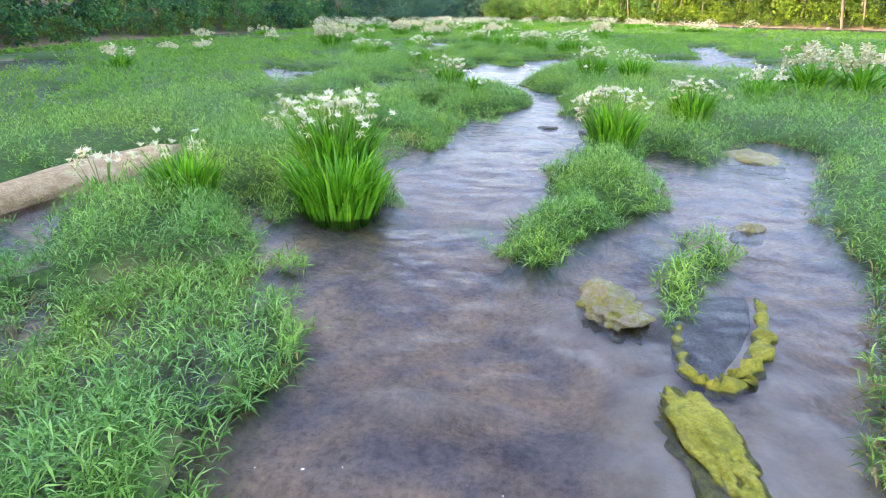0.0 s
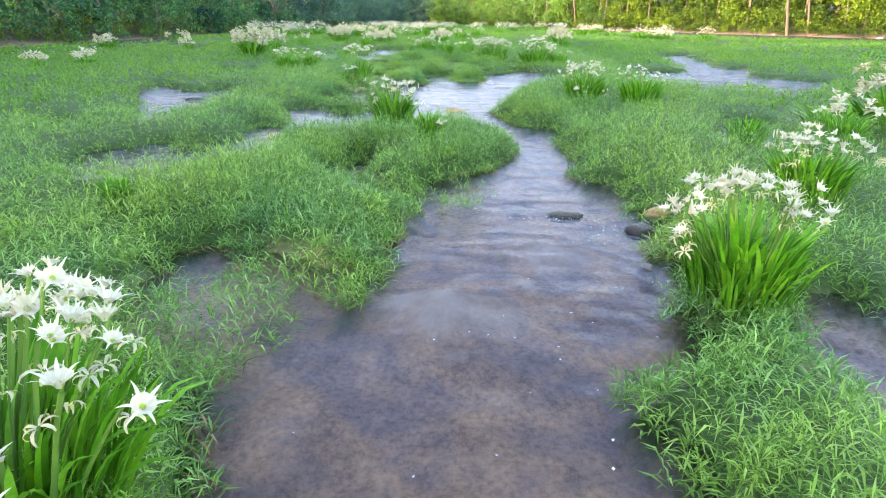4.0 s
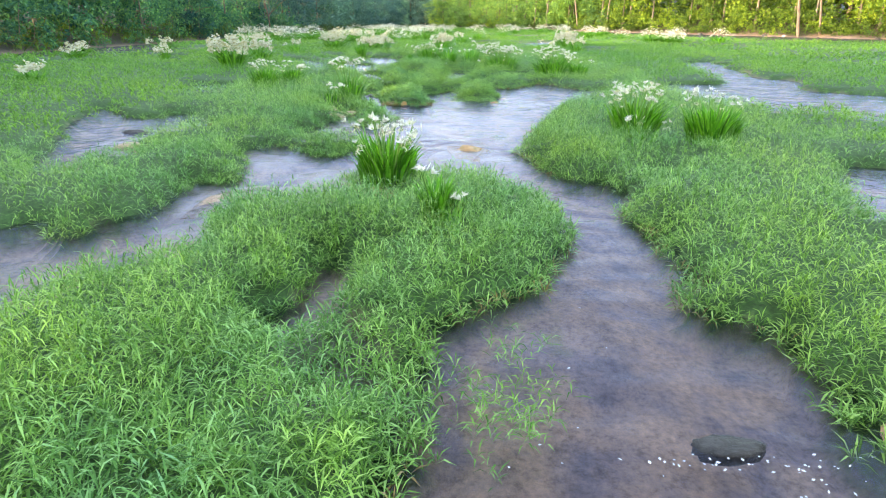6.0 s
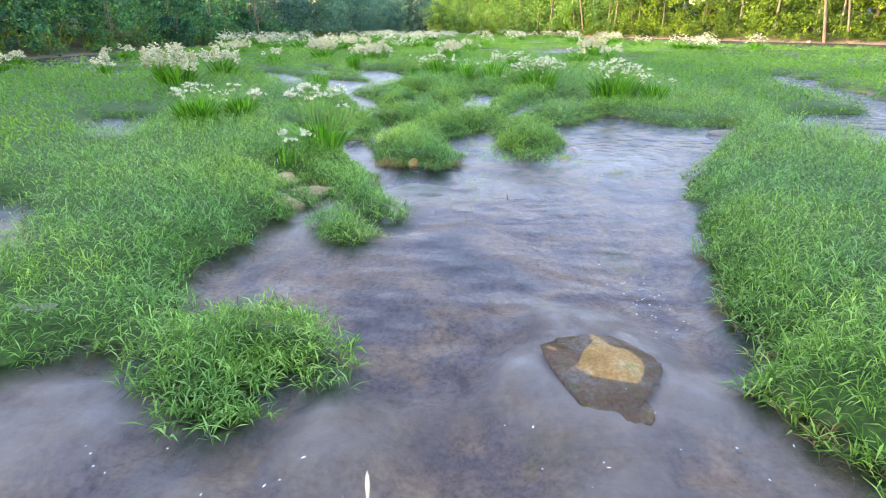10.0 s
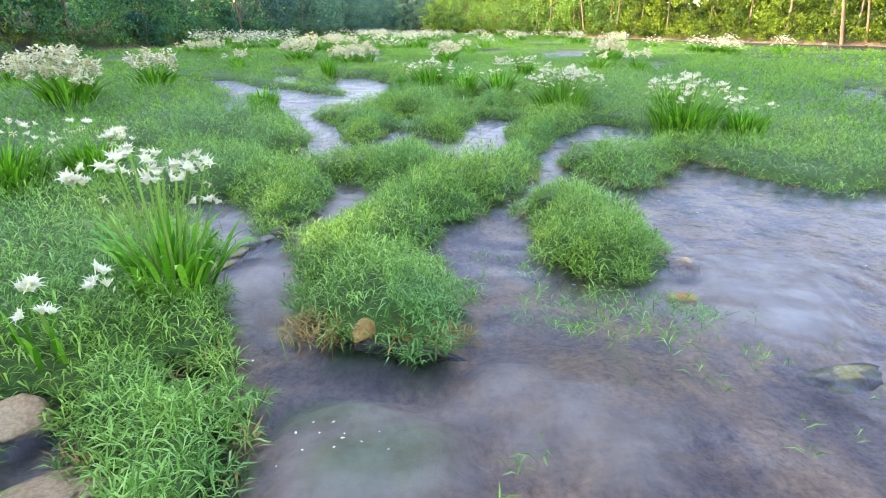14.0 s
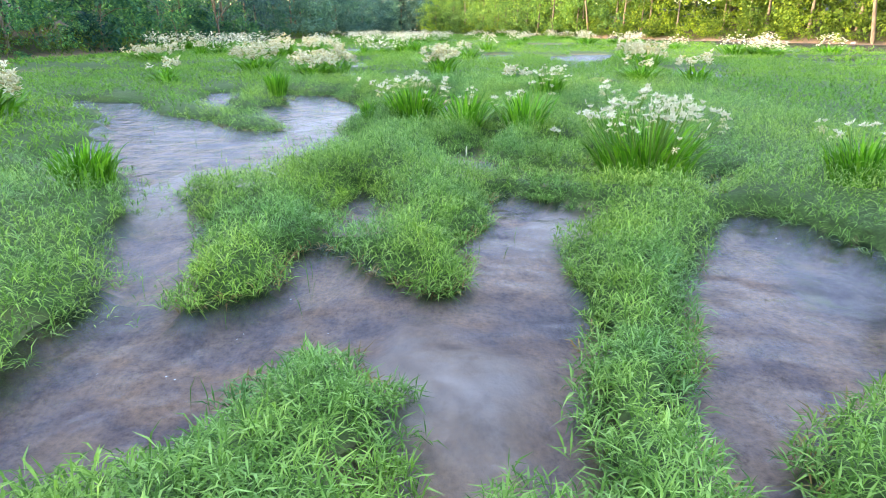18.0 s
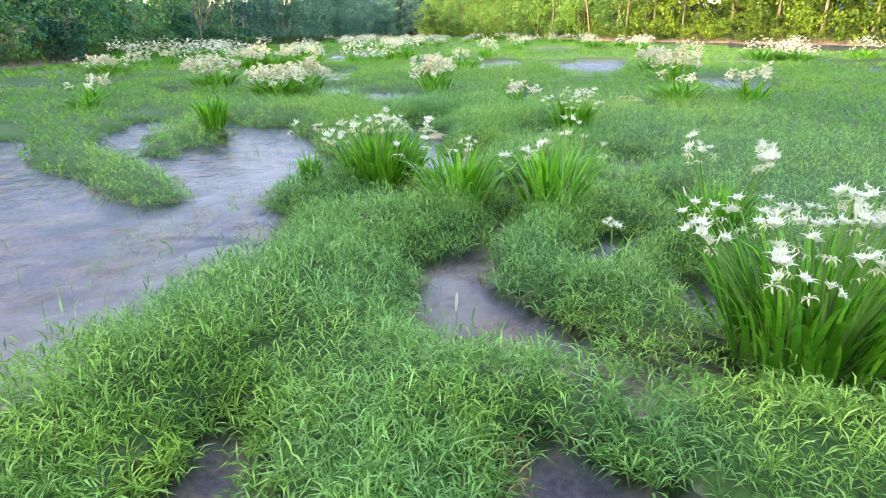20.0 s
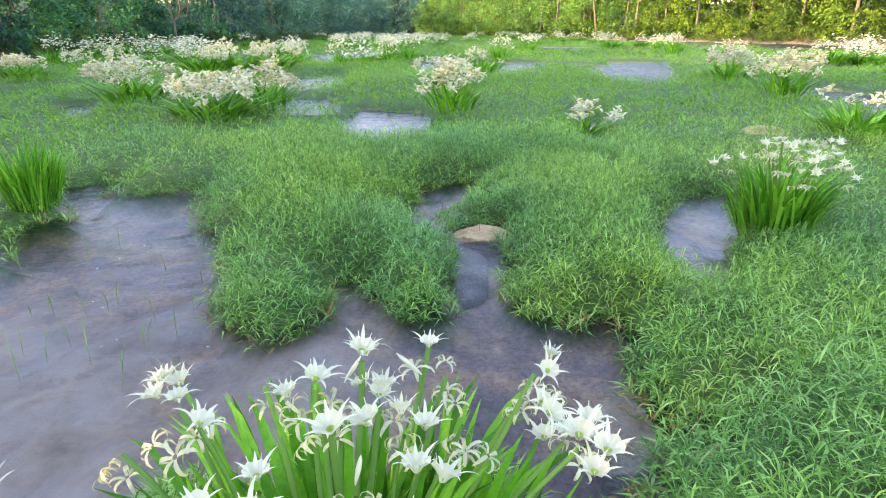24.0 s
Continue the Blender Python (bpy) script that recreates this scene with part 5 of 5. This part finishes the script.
def lily(x, y, w, h, n, wilt=0.22, near=True, leafy=1.0, leaf_high=0.8, broad=1.0):
    """A spider lily clump: w wide, h high to the flower heads, with n flower stalks."""
    rd = random.Random(round(x * 131 + y * 977))
    root = new("spider_lily")
    zg = max(float(ground_height(np.array([x]), np.array([y]), growth(np.array([x]), np.array([y])))[0][0]), -0.06)
    root.location = (x, y, zg)
    tagged(root, lily_label(n, h, wilt), "flower", "spider lily clumps")
    foot = 0.32 * w
    tall = h * (leaf_high if n else 1.0)
    if near:
        for i in range(int((26 + 135 * min(w, 0.75)) * leafy)):
            a, b = rd.uniform(0, 2 * math.pi), math.sqrt(rd.random())
            outward = b + rd.uniform(-0.2, 0.2)
            length = tall * (rd.uniform(0.7, 1.12) if b < 0.7 else rd.uniform(0.5, 1.05)) * (1 + 0.15 * max(outward, 0) * w)
            kind = min(int(abs(outward) * 4.2 + rd.random() * 3.8 + (broad - 1) * 3), len(LEAVES) - 1)
            m = (Matrix.Translation((math.cos(a) * foot * b, math.sin(a) * foot * b, -0.02)) @ Matrix.Rotation(a + rd.uniform(-0.6, 0.6), 4, "Z")
                 @ Matrix.Rotation(min(max(outward, 0), 1.1) * (0.18 if broad == 1 else 0.34) * min(w / max(tall, 0.2), 1.3), 4, "Y") @ Matrix.Diagonal((length, rd.uniform(0.3, 0.46) * broad, length, 1)))
            part("leaf", LEAVES[kind], root, m)
        if leafy > 0.5 and broad == 1:
            part("leaf_core", rd.choice(CORES), root, Matrix.Rotation(rd.uniform(0, 6), 4, "Z") @ Matrix.Diagonal((w, w, tall * 0.95, 1)))["kind"] = "stuff"
    else:
        part("leaf_tuft", rd.choice(TUFTS), root, Matrix.Rotation(rd.uniform(0, 6), 4, "Z") @ Matrix.Diagonal((w, w, tall, 1)))
    if y > 39 and n:
        part("flower_head", rd.choice(CLUSTERS), root, Matrix.Translation((0, 0, h * 0.86)) @ Matrix.Rotation(rd.uniform(0, 6), 4, "Z") @ Matrix.Diagonal((w, w, 1.1, 1)))["kind"] = "stuff"
        return root
    for i in range(int(n * 1.5 + 0.3) if near else int(n * 1.7)):
        a, b = rd.uniform(0, 2 * math.pi), rd.random() ** 0.65
        high = h * (rd.uniform(0.88, 1.08) if near and b < 0.75 else rd.uniform(0.8, 1.02) if near else rd.uniform(0.55, 1.0)) * (1 - (0.12 if near else 0.2) * b * b)
        fx, fy = math.cos(a) * b * w * 0.54, math.sin(a) * b * w * 0.54
        if not near:
            part("flower_head", HEADS[min(int(rd.random() * 4 * (0.5 + wilt * 1.6)), 3)], root, Matrix.Translation((fx, fy, high)) @ Matrix.Rotation(rd.uniform(0, 6), 4, "Z") @ Matrix.Diagonal((1.05, 1.05, rd.uniform(1.1, 1.8), 1)))
            continue
        mesh, tip = rd.choice(SCAPES)
        bx, by = fx * 0.35, fy * 0.35
        tilt = math.atan2(math.hypot(fx - bx, fy - by), high)
        span = math.hypot(math.hypot(fx - bx, fy - by), high) * 0.97
        m = Matrix.Translation((bx, by, 0)) @ Matrix.Rotation(a, 4, "Z") @ Matrix.Rotation(tilt, 4, "Y") @ Matrix.Diagonal((span, 1, span, 1))
        stalk = part("scape", mesh, root, m)
        inverse = m.inverted()
        head = m @ tip
        for j in range(rd.choice((2, 3, 4, 5))):
            tone = rd.random()
            mesh_f = rd.choice(WILTED_FLOWERS) if tone < wilt else BUD if tone > 0.95 else rd.choice(OPEN_FLOWERS)
            fa = rd.uniform(0, 6.28)
            out = 0.0 if j == 0 else rd.uniform(0.025, 0.06)
            place = head + Vector((math.cos(fa) * out, math.sin(fa) * out, rd.uniform(-0.01, 0.03) - (0.05 if tone < wilt else 0)))
            fm = Matrix.Translation(place) @ Matrix.Rotation(fa, 4, "Z") @ Matrix.Rotation(rd.uniform(0.1, 0.9) if j else rd.uniform(0, 0.5), 4, "Y") @ Matrix.Scale(rd.uniform(0.5, 0.72), 4)
            bloom = part("bud" if mesh_f is BUD else "flower", mesh_f, stalk, fm, "faded beige wilted flower" if tone < wilt else "")
            bloom.matrix_parent_inverse = inverse
    return root


lily(-0.36, 0.36, 0.66, 0.47, 0, leafy=1.4)
lily(-0.52, 0.84, 0.64, 0.56, 26, 0.35, leaf_high=0.82)
lily(-1.3, 0.2, 0.5, 0.4, 5, 0.7)
lily(-2.05, 0.45, 0.34, 0.36, 6, leafy=0.5, leaf_high=0.55)
lily(1.58, 2.25, 0.56, 0.5, 16, 0.35)
lily(2.62, 3.72, 0.58, 0.42, 12, 0.35)
lily(-1.65, 3.30, 0.2, 0.22, 0)
lily(3.04, 5.59, 0.4, 0.27, 0)
lily(3.97, 5.66, 0.41, 0.42, 3)
lily(-0.38, 6.6, 0.56, 0.48, 12, 0.3)
lily(0.07, 5.46, 0.24, 0.38, 1, 0.0)
lily(0.17, 5.27, 0.1, 0.22, 1, 0.0, True, 0.4)
lily(2.08, 8.6, 0.66, 0.52, 18, 0.25)
lily(2.76, 8.25, 0.66, 0.5, 9, 0.35)
lily(-1.64, 11.9, 0.54, 0.6, 11, 0.1, leaf_high=0.62, broad=1.4)
lily(-3.5, 13.42, 0.66, 0.44, 9)
lily(-3.12, 13.85, 0.5, 0.38, 8)
lily(2.2, 16.35, 0.95, 0.62, 22, 0.3, leaf_high=0.7)
lily(2.78, 16.15, 0.55, 0.42, 3)
lily(2.63, 18.1, 0.6, 0.45, 6)
lily(1.2, 18.62, 1.0, 0.68, 40, 0.35, leaf_high=0.75)
lily(-3.1, 17.95, 0.52, 0.34, 0)
lily(-0.9, 21.3, 0.82, 0.54, 20, 0.4)
lily(-0.26, 20.62, 0.6, 0.45, 3, 0.3, leaf_high=1.0, broad=1.4)
lily(0.38, 20.52, 0.6, 0.44, 3, 0.3, leaf_high=1.0, broad=1.4)
lily(-1.45, 21.05, 0.2, 0.56, 2, 0.1, leafy=0.7, leaf_high=0.5)
lily(1.3, 19.92, 0.5, 0.62, 7, leaf_high=0.5)
lily(-1.85, 11.35, 0.5, 0.24, 3, 0.1, True, 0.2)
lily(2.0, 8.1, 0.6, 0.25, 2, 0.4, True, 0.15)
lily(0.42, 20.18, 0.34, 0.62, 3, 0.2, True, 0.12)
lily(0.62, 19.56, 0.15, 0.34, 1, 0.0, True, 0.1)
lily(-3.5, 24.3, 0.42, 0.44, 0)
lily(1.12, 23.82, 0.58, 0.52, 14, 0.5)

for args in ((-7.5, 8.8, .56, .41, 5), (5.11, 6.73, .9, .63, 14), (4.3, 6.41, .7, .39, 2), (5.73, 6.51, .85, .65, 12), (-8.4, 14, .6, .31, 5),
             (-9, 13.2, .45, .25, 5), (-12.3, 21.7, .9, .37, 6), (-5.77, 17.8, .96, .77, 28)):
    lily(*args, near=False)
for args in ((-6.14, 21.04, .93, .6, 16), (-9.43, 21.75, .5, .5, 8), (-13.4, 29.8, 1.2, .44, 8), (-10.4, 34.5, 1, .5, 8), (-14.7, 25.8, 1.1, .37, 8),
             (-6.7, 27, .63, .43, 4), (3.46, 26.8, .9, .48, 2), (4.75, 30.8, 1, .72, 20), (5.14, 33.7, 1, .7, 20), (4.5, 26.45, .75, .55, 6)):
    lily(*args, wilt=0.3, near=False)
for args in ((-.72, 28.6, .8, .66, 15), (0, 36, 1, .6, 6), (-5.6, 29.8, 1.15, .65, 24), (-3.75, 28.1, 1.2, .52, 22), (-3.4, 29.2, .9, .6, 18), (-6.7, 37.5, 1.7, .75, 18),
             (-6.3, 26.2, .7, .38, 1), (-4.3, 40, .8, .6, 6), (-3, 42.2, .85, .6, 6), (-12, 36.3, 1, .4, 8), (-11.7, 38.8, 1, .64, 10), (-10.8, 38.9, .7, .64, 6)):
    lily(*args, wilt=0.35, near=False)
for args in ((-7.2, 36.6, 1.26, .65, 18), (-5.9, 38.2, 1.6, .7, 22), (-10.7, 34.5, .8, .48, 8), (-.88, 32.9, 1.4, .56, 10), (.76, 27.5, .8, .4, 5)):
    lily(*args, near=False)
rd = random.Random(5)
placed = 0
while placed < 100:
    fy = 40 + 75 * rd.random() ** 1.3
    fx = rd.uniform(-15, 22)
    if float(growth(np.array([fx]), np.array([fy]))[0]) < 0.1 or fx > 16 - (fy - 40) * 0.1:
        continue
    lily(fx, fy, rd.uniform(0.8, 1.8), rd.uniform(0.45, 0.8), rd.randint(5, 13), 0.2, False)
    placed += 1


# pale stones along the far right bank
stones = [rock_mesh(60 + i, 0.5, 0.4, 0.28, (DARK_ROCK, GREY_ROCK, DARK_ROCK, DARK_ROCK)[i], 0.35, 2) for i in range(4)]
for i in range(26):
    sy = 36 + i * 2.6 + rd.uniform(-0.4, 0.4)
    s = rd.uniform(0.25, 0.9) if rd.random() < 0.85 else 1.3
    ob = new("bank_stone", rd.choice(stones))
    ob.matrix_basis = pose(float(right_bank(np.array([sy]))[0]) - rd.uniform(-0.3, 0.9), sy, 0.02, 0, 0, rd.uniform(0, 360)) @ Matrix.Scale(s, 4)
    tagged(ob, "grey stone on the far river bank", "rock", "bank stones")


# ---- woods ----
def crown_mesh(name, seed, height, radius, low, clumps, per, leaf, material):
    """Leaves in clumps round an uneven crown, from low to the top."""
    r = np.random.default_rng(seed)
    u = r.random(clumps) ** 1.1
    z = low + (height - low) * u
    swell = np.sin(np.pi * (0.3 + 0.66 * u)) ** 0.6
    a = r.random(clumps) * 6.283
    d = radius * swell * np.sqrt(0.25 + 0.75 * r.random(clumps)) * (0.75 + 0.5 * r.random(clumps))
    centre = np.stack([np.cos(a) * d, np.sin(a) * d, z], -1)
    size = radius * (0.16 + 0.26 * r.random(clumps))
    own = np.repeat(np.arange(clumps), per)
    spread = r.normal(0, 1, (len(own), 3))
    spread /= np.linalg.norm(spread, axis=1)[:, None] + 1e-6
    base = centre[own] + spread * (size[own] * r.random(len(own)) ** 0.4)[:, None] * (1, 1, 0.62)
    n = len(own)
    v, f = blades(base, r.random(n) * 6.283, r.normal(-0.1, 0.5, n), leaf * (0.7 + 0.7 * r.random(n)), leaf * (0.45 + 0.3 * r.random(n)), r.random(n) * 0.9)
    return quads(name, v, f, material), centre


def tree_kind(seed, height, radius, low, material, bark, clumps=54, per=40, leaf=0.36):
    """A tree with a tapered trunk, limbs and a crown of many leaves."""
    rr = random.Random(seed)
    mesh, centre = crown_mesh("crown", seed, height, radius, low, clumps, per, leaf, material)
    root = new("tree")
    bend = rr.uniform(-0.5, 0.5)
    pts = [(bend * u * u, bend * 0.4 * math.sin(3 * u), height * 0.85 * u) for u in (0, 0.1, 0.25, 0.5, 0.75, 1)]
    r0 = 0.018 * height
    v, f = tube(pts, (r0 * 1.4, r0, r0 * 0.85, r0 * 0.6, r0 * 0.35, r0 * 0.1), 8)
    ob = new("trunk", quads("trunk", v, f, bark, True))
    ob.parent = root
    v, f = [], []
    for i in range(2):
        c = Vector(centre[int(rr.random() * len(centre))])
        zb = max(min(c.z - 0.8, height * 0.7), height * 0.12)
        p0 = Vector((bend * (zb / height) ** 2, 0, zb))
        v, f = tube([p0, p0.lerp(c, 0.5) + Vector((0, 0, 0.3)), c], (r0 * 0.4, r0 * 0.25, r0 * 0.08), 5)
        ob = new("limb", quads("limb", v, f, bark, True))
        ob.parent = root
    ob = new("crown", mesh)
    ob.parent = root
    return root


def shrub_kind(seed, height, radius, material, clumps=24, per=28, leaf=0.3):
    mesh, centre = crown_mesh("foliage", seed, height, radius, 0.15, clumps, per, leaf, material)
    root = new("shrub")
    for i in range(2):
        c = Vector(centre[i])
        v, f = tube([(0.1 * math.cos(i), 0.1 * math.sin(i), -0.1), (c.x * 0.5, c.y * 0.5, c.z * 0.6), tuple(c)], (0.03, 0.02, 0.008), 5)
        ob = new("stem", quads("stem", v, f, BARK, True))
        ob.parent = root
    ob = new("foliage", mesh)
    ob.parent = root
    return root


def plant_out(kinds, spots, words, category, group, lift=-0.1):
    """Stands the kinds at the spots of (x, y, size); the first uses go to the kinds themselves."""
    used = set()
    for x, y, size in spots:
        k = rd.randrange(len(kinds))
        xa, ya = np.array([x]), np.array([y])
        z = float(ground_height(xa, ya, growth(xa, ya))[0][0]) + lift
        m = pose(x, y, z, 0, 0, rd.uniform(0, 360))
        ob = kinds[k] if k not in used else copy_thing(kinds[k], m)
        used.add(k)
        ob.matrix_basis = m @ Matrix.Scale(size, 4)
        tagged(ob, words, category, group)


def along(bank, side, y0, y1, step, inland, jitter, s0, s1):
    out, y = [], y0
    while y < y1:
        yy = y + rd.uniform(-0.8, 0.8) * step
        out.append((float(bank(np.array([yy]))[0]) + side * (inland + rd.uniform(0, jitter)), yy, rd.uniform(s0, s1)))
        y += step
    return out


shady = [tree_kind(100 + i, h, r, l, WOODS_SHADE_TINT, BARK) for i, (h, r, l) in enumerate(((8, 3.2, 0.2), (9, 3.6, 0.5), (7, 3.0, 0.1), (8.5, 2.8, 1.0)))]
shade_casters = [tree_kind(110 + i, h, r, 0.8, WOODS_SHADE_TINT, BARK, 44, 18, 0.62) for i, (h, r) in enumerate(((8.5, 3.4), (9, 3.6)))]
# rows out of view behind the start are added to shade the river
plant_out(shade_casters, along(left_bank, -1, -60, 10, 3.6, 1.6, 1.8, 0.75, 1.15) + along(left_bank, -1, -60, 15, 4.5, 6.0, 3, 1.0, 1.4) + along(left_bank, -1, 15, 170, 4.5, 6.0, 3, 0.7, 0.9) + along(left_bank, -1, -60, 18, 5.0, 11, 3, 1.3, 1.6), "leafy shade-toned tree in the wood, keeping the sun off the river", "tree", "shaded wood trees")
plant_out(shady, along(left_bank, -1, 10, 64, 3.0, 1.6, 1.8, 0.48, 0.7), "leafy tree toned dark blue-green for shade on the river bank", "tree", "shaded bank trees")
# from here on the leaf colour itself carries the haze
hazy = [tree_kind(130 + i, h, r, l, WOODS_BLUE_HAZE, BARK) for i, (h, r, l) in enumerate(((8, 3.2, 0.2), (9, 3.6, 0.3), (7, 3.0, 0.1)))]
plant_out(hazy, along(left_bank, -1, 64, 176, 3.2, 1.6, 1.8, 0.7, 1.05), "leafy tree tinted blue for haze far down the shaded bank", "tree", "far shaded trees")
low_shady = [shrub_kind(120 + i, h, r, WOODS_SHADE_TINT) for i, (h, r) in enumerate(((3.2, 1.9), (2.2, 1.6), (4.2, 2.1)))]
plant_out(low_shady, along(left_bank, -1, 5, 80, 2.4, 0.2, 1.0, 0.35, 0.95) + along(left_bank, -1, 5, 170, 5.0, 3.0, 1.5, 0.8, 1.4), "bush toned dark blue-green for shade leaning over the bank", "bush", "shaded bank bushes")
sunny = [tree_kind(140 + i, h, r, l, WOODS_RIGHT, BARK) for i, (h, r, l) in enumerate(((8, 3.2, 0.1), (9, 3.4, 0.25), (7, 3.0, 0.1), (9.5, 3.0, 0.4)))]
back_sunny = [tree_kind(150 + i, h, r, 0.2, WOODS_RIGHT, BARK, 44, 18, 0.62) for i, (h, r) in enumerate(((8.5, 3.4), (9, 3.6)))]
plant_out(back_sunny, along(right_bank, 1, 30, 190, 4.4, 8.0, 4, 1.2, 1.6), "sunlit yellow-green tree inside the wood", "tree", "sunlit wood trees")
# tall row added behind to block low sky in gaps and pool reflections
plant_out([tree_kind(155, 9, 3.8, 0.6, WOODS_RIGHT, BARK, 48, 18, 0.62)], along(right_bank, 1, 30, 185, 4.6, 13.0, 3, 1.2, 1.5), "tall yellow-green tree added deep in the wood to screen the sky", "tree", "tall wood trees")
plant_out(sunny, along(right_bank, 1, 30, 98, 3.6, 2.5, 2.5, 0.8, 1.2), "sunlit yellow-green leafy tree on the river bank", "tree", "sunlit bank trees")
middle = [tree_kind(170 + i, h, r, l, WOODS_PART_HAZE, BARK) for i, (h, r, l) in enumerate(((8, 3.2, 0.1), (9, 3.4, 0.25), (7, 3.0, 0.1)))]
plant_out(middle, along(right_bank, 1, 98, 190, 3.2, 1.5, 2.5, 0.85, 1.2), "green leafy tree paled for haze far down the river bank", "tree", "far bank trees")
low_sunny = [shrub_kind(160 + i, h, r, WOODS_RIGHT) for i, (h, r) in enumerate(((2.6, 1.8), (1.8, 1.5), (3.6, 2.0)))]
plant_out(low_sunny, along(right_bank, 1, 36, 185, 2.2, 0.6, 1.4, 0.35, 0.9) + along(right_bank, 1, 36, 185, 4.4, 4.0, 2, 0.8, 1.4), "sunlit yellow-green bush on the river bank", "bush", "sunlit bank bushes")
distant = [tree_kind(180 + i, h, r, l, WOODS_BLUE_HAZE, BARK, 60, 30, 0.6) for i, (h, r, l) in enumerate(((9, 4.0, 0.2), (10, 4.4, 0.5)))]
plant_out(distant, [(-38 + 1.15 * i + rd.uniform(-1, 1), 188 + rd.uniform(0, 14) + (4 if i % 2 else 0), rd.uniform(0.9, 1.3)) for i in range(46)], "distant tree tinted blue for haze where the river bends", "tree", "distant trees")


def bare_trunk(x, y, height, radius, words):
    root = new("pale_tree")
    xa, ya = np.array([x]), np.array([y])
    root.location = (x, y, float(ground_height(xa, ya, growth(xa, ya))[0][0]) - 0.1)
    v, f = tube([(0, 0, 0), (-0.05 * height, 0.02, height * 0.3), (-0.11 * height, 0, height * 0.6), (-0.17 * height, 0, height)], (radius * 1.3, radius, radius * 0.8, radius * 0.4), 8)
    part("trunk", quads("trunk", v, f, PALE_BARK, True), root, Matrix())
    mesh, centre = crown_mesh("crown", int(x * 10), height, 2.2, height * 0.55, 24, 40, 0.28, WOODS_RIGHT)
    part("crown", mesh, root, Matrix())
    tagged(root, words, "tree")


bare_trunk(31.9, 63.5, 12, 0.13, "slim pale barked tree in sun on the bank")
bare_trunk(33.6, 63.0, 11, 0.09, "slender pale trunk beside a taller one")
bare_trunk(17.5, 101.0, 12, 0.12, "slim pale barked tree among green leaves")


def bare_tree(x, y, height, seed, words):
    """A leafless grey tree of forking limbs."""
    rr = random.Random(seed)
    root = new("bare_tree")
    xa, ya = np.array([x]), np.array([y])
    root.location = (x, y, float(ground_height(xa, ya, growth(xa, ya))[0][0]) - 0.1)
    pts = [Vector((rr.uniform(-0.1, 0.1) * height * u, rr.uniform(-0.05, 0.05) * height * u, height * u)) for u in (0, 0.25, 0.5, 0.75, 1)]
    v, f = tube(pts, [0.011 * height * (1.1 - u) for u in (0, 0.25, 0.5, 0.75, 1)], 7)
    part("trunk", quads("trunk", v, f, PALE_BARK, True), root, Matrix())
    for i in range(11):
        p = pts[1].lerp(pts[4], rr.random())
        a, reach = rr.uniform(0, 6.28), height * rr.uniform(0.2, 0.45)
        tip = p + Vector((math.cos(a) * reach, math.sin(a) * reach, reach * rr.uniform(0.2, 0.9)))
        mid = p.lerp(tip, 0.5) + Vector((rr.uniform(-1, 1), rr.uniform(-1, 1), rr.uniform(-1, 1))) * reach * 0.12
        v, f = tube([p, mid, tip], (0.005 * height, 0.0035 * height, 0.0015 * height), 5)
        part("limb", quads("limb", v, f, PALE_BARK, True), root, Matrix())
    tagged(root, words, "tree")


bare_tree(-16.9, 50.5, 2.6, 3, "small leafless grey tree at the shaded bank")
bare_tree(-17.2, 58.0, 6.5, 4, "leafless grey snag leaning from the shaded bank")

# one white bud on a thin stem in a pool
single = new("flower_bud")
single.location = (-0.29, 18.63, -0.04)
v, f = tube([(0, 0, 0), (0.004, 0, 0.1), (0.0, 0.003, 0.2)], (0.003, 0.0025, 0.002), 5)
part("stem", quads("stem", v, f, STEM, True), single, Matrix())
part("bud", BUD, single, Matrix.Translation((0, 0.003, 0.195)))
tagged(single, "single white bud on a thin stem standing in a pool", "flower")
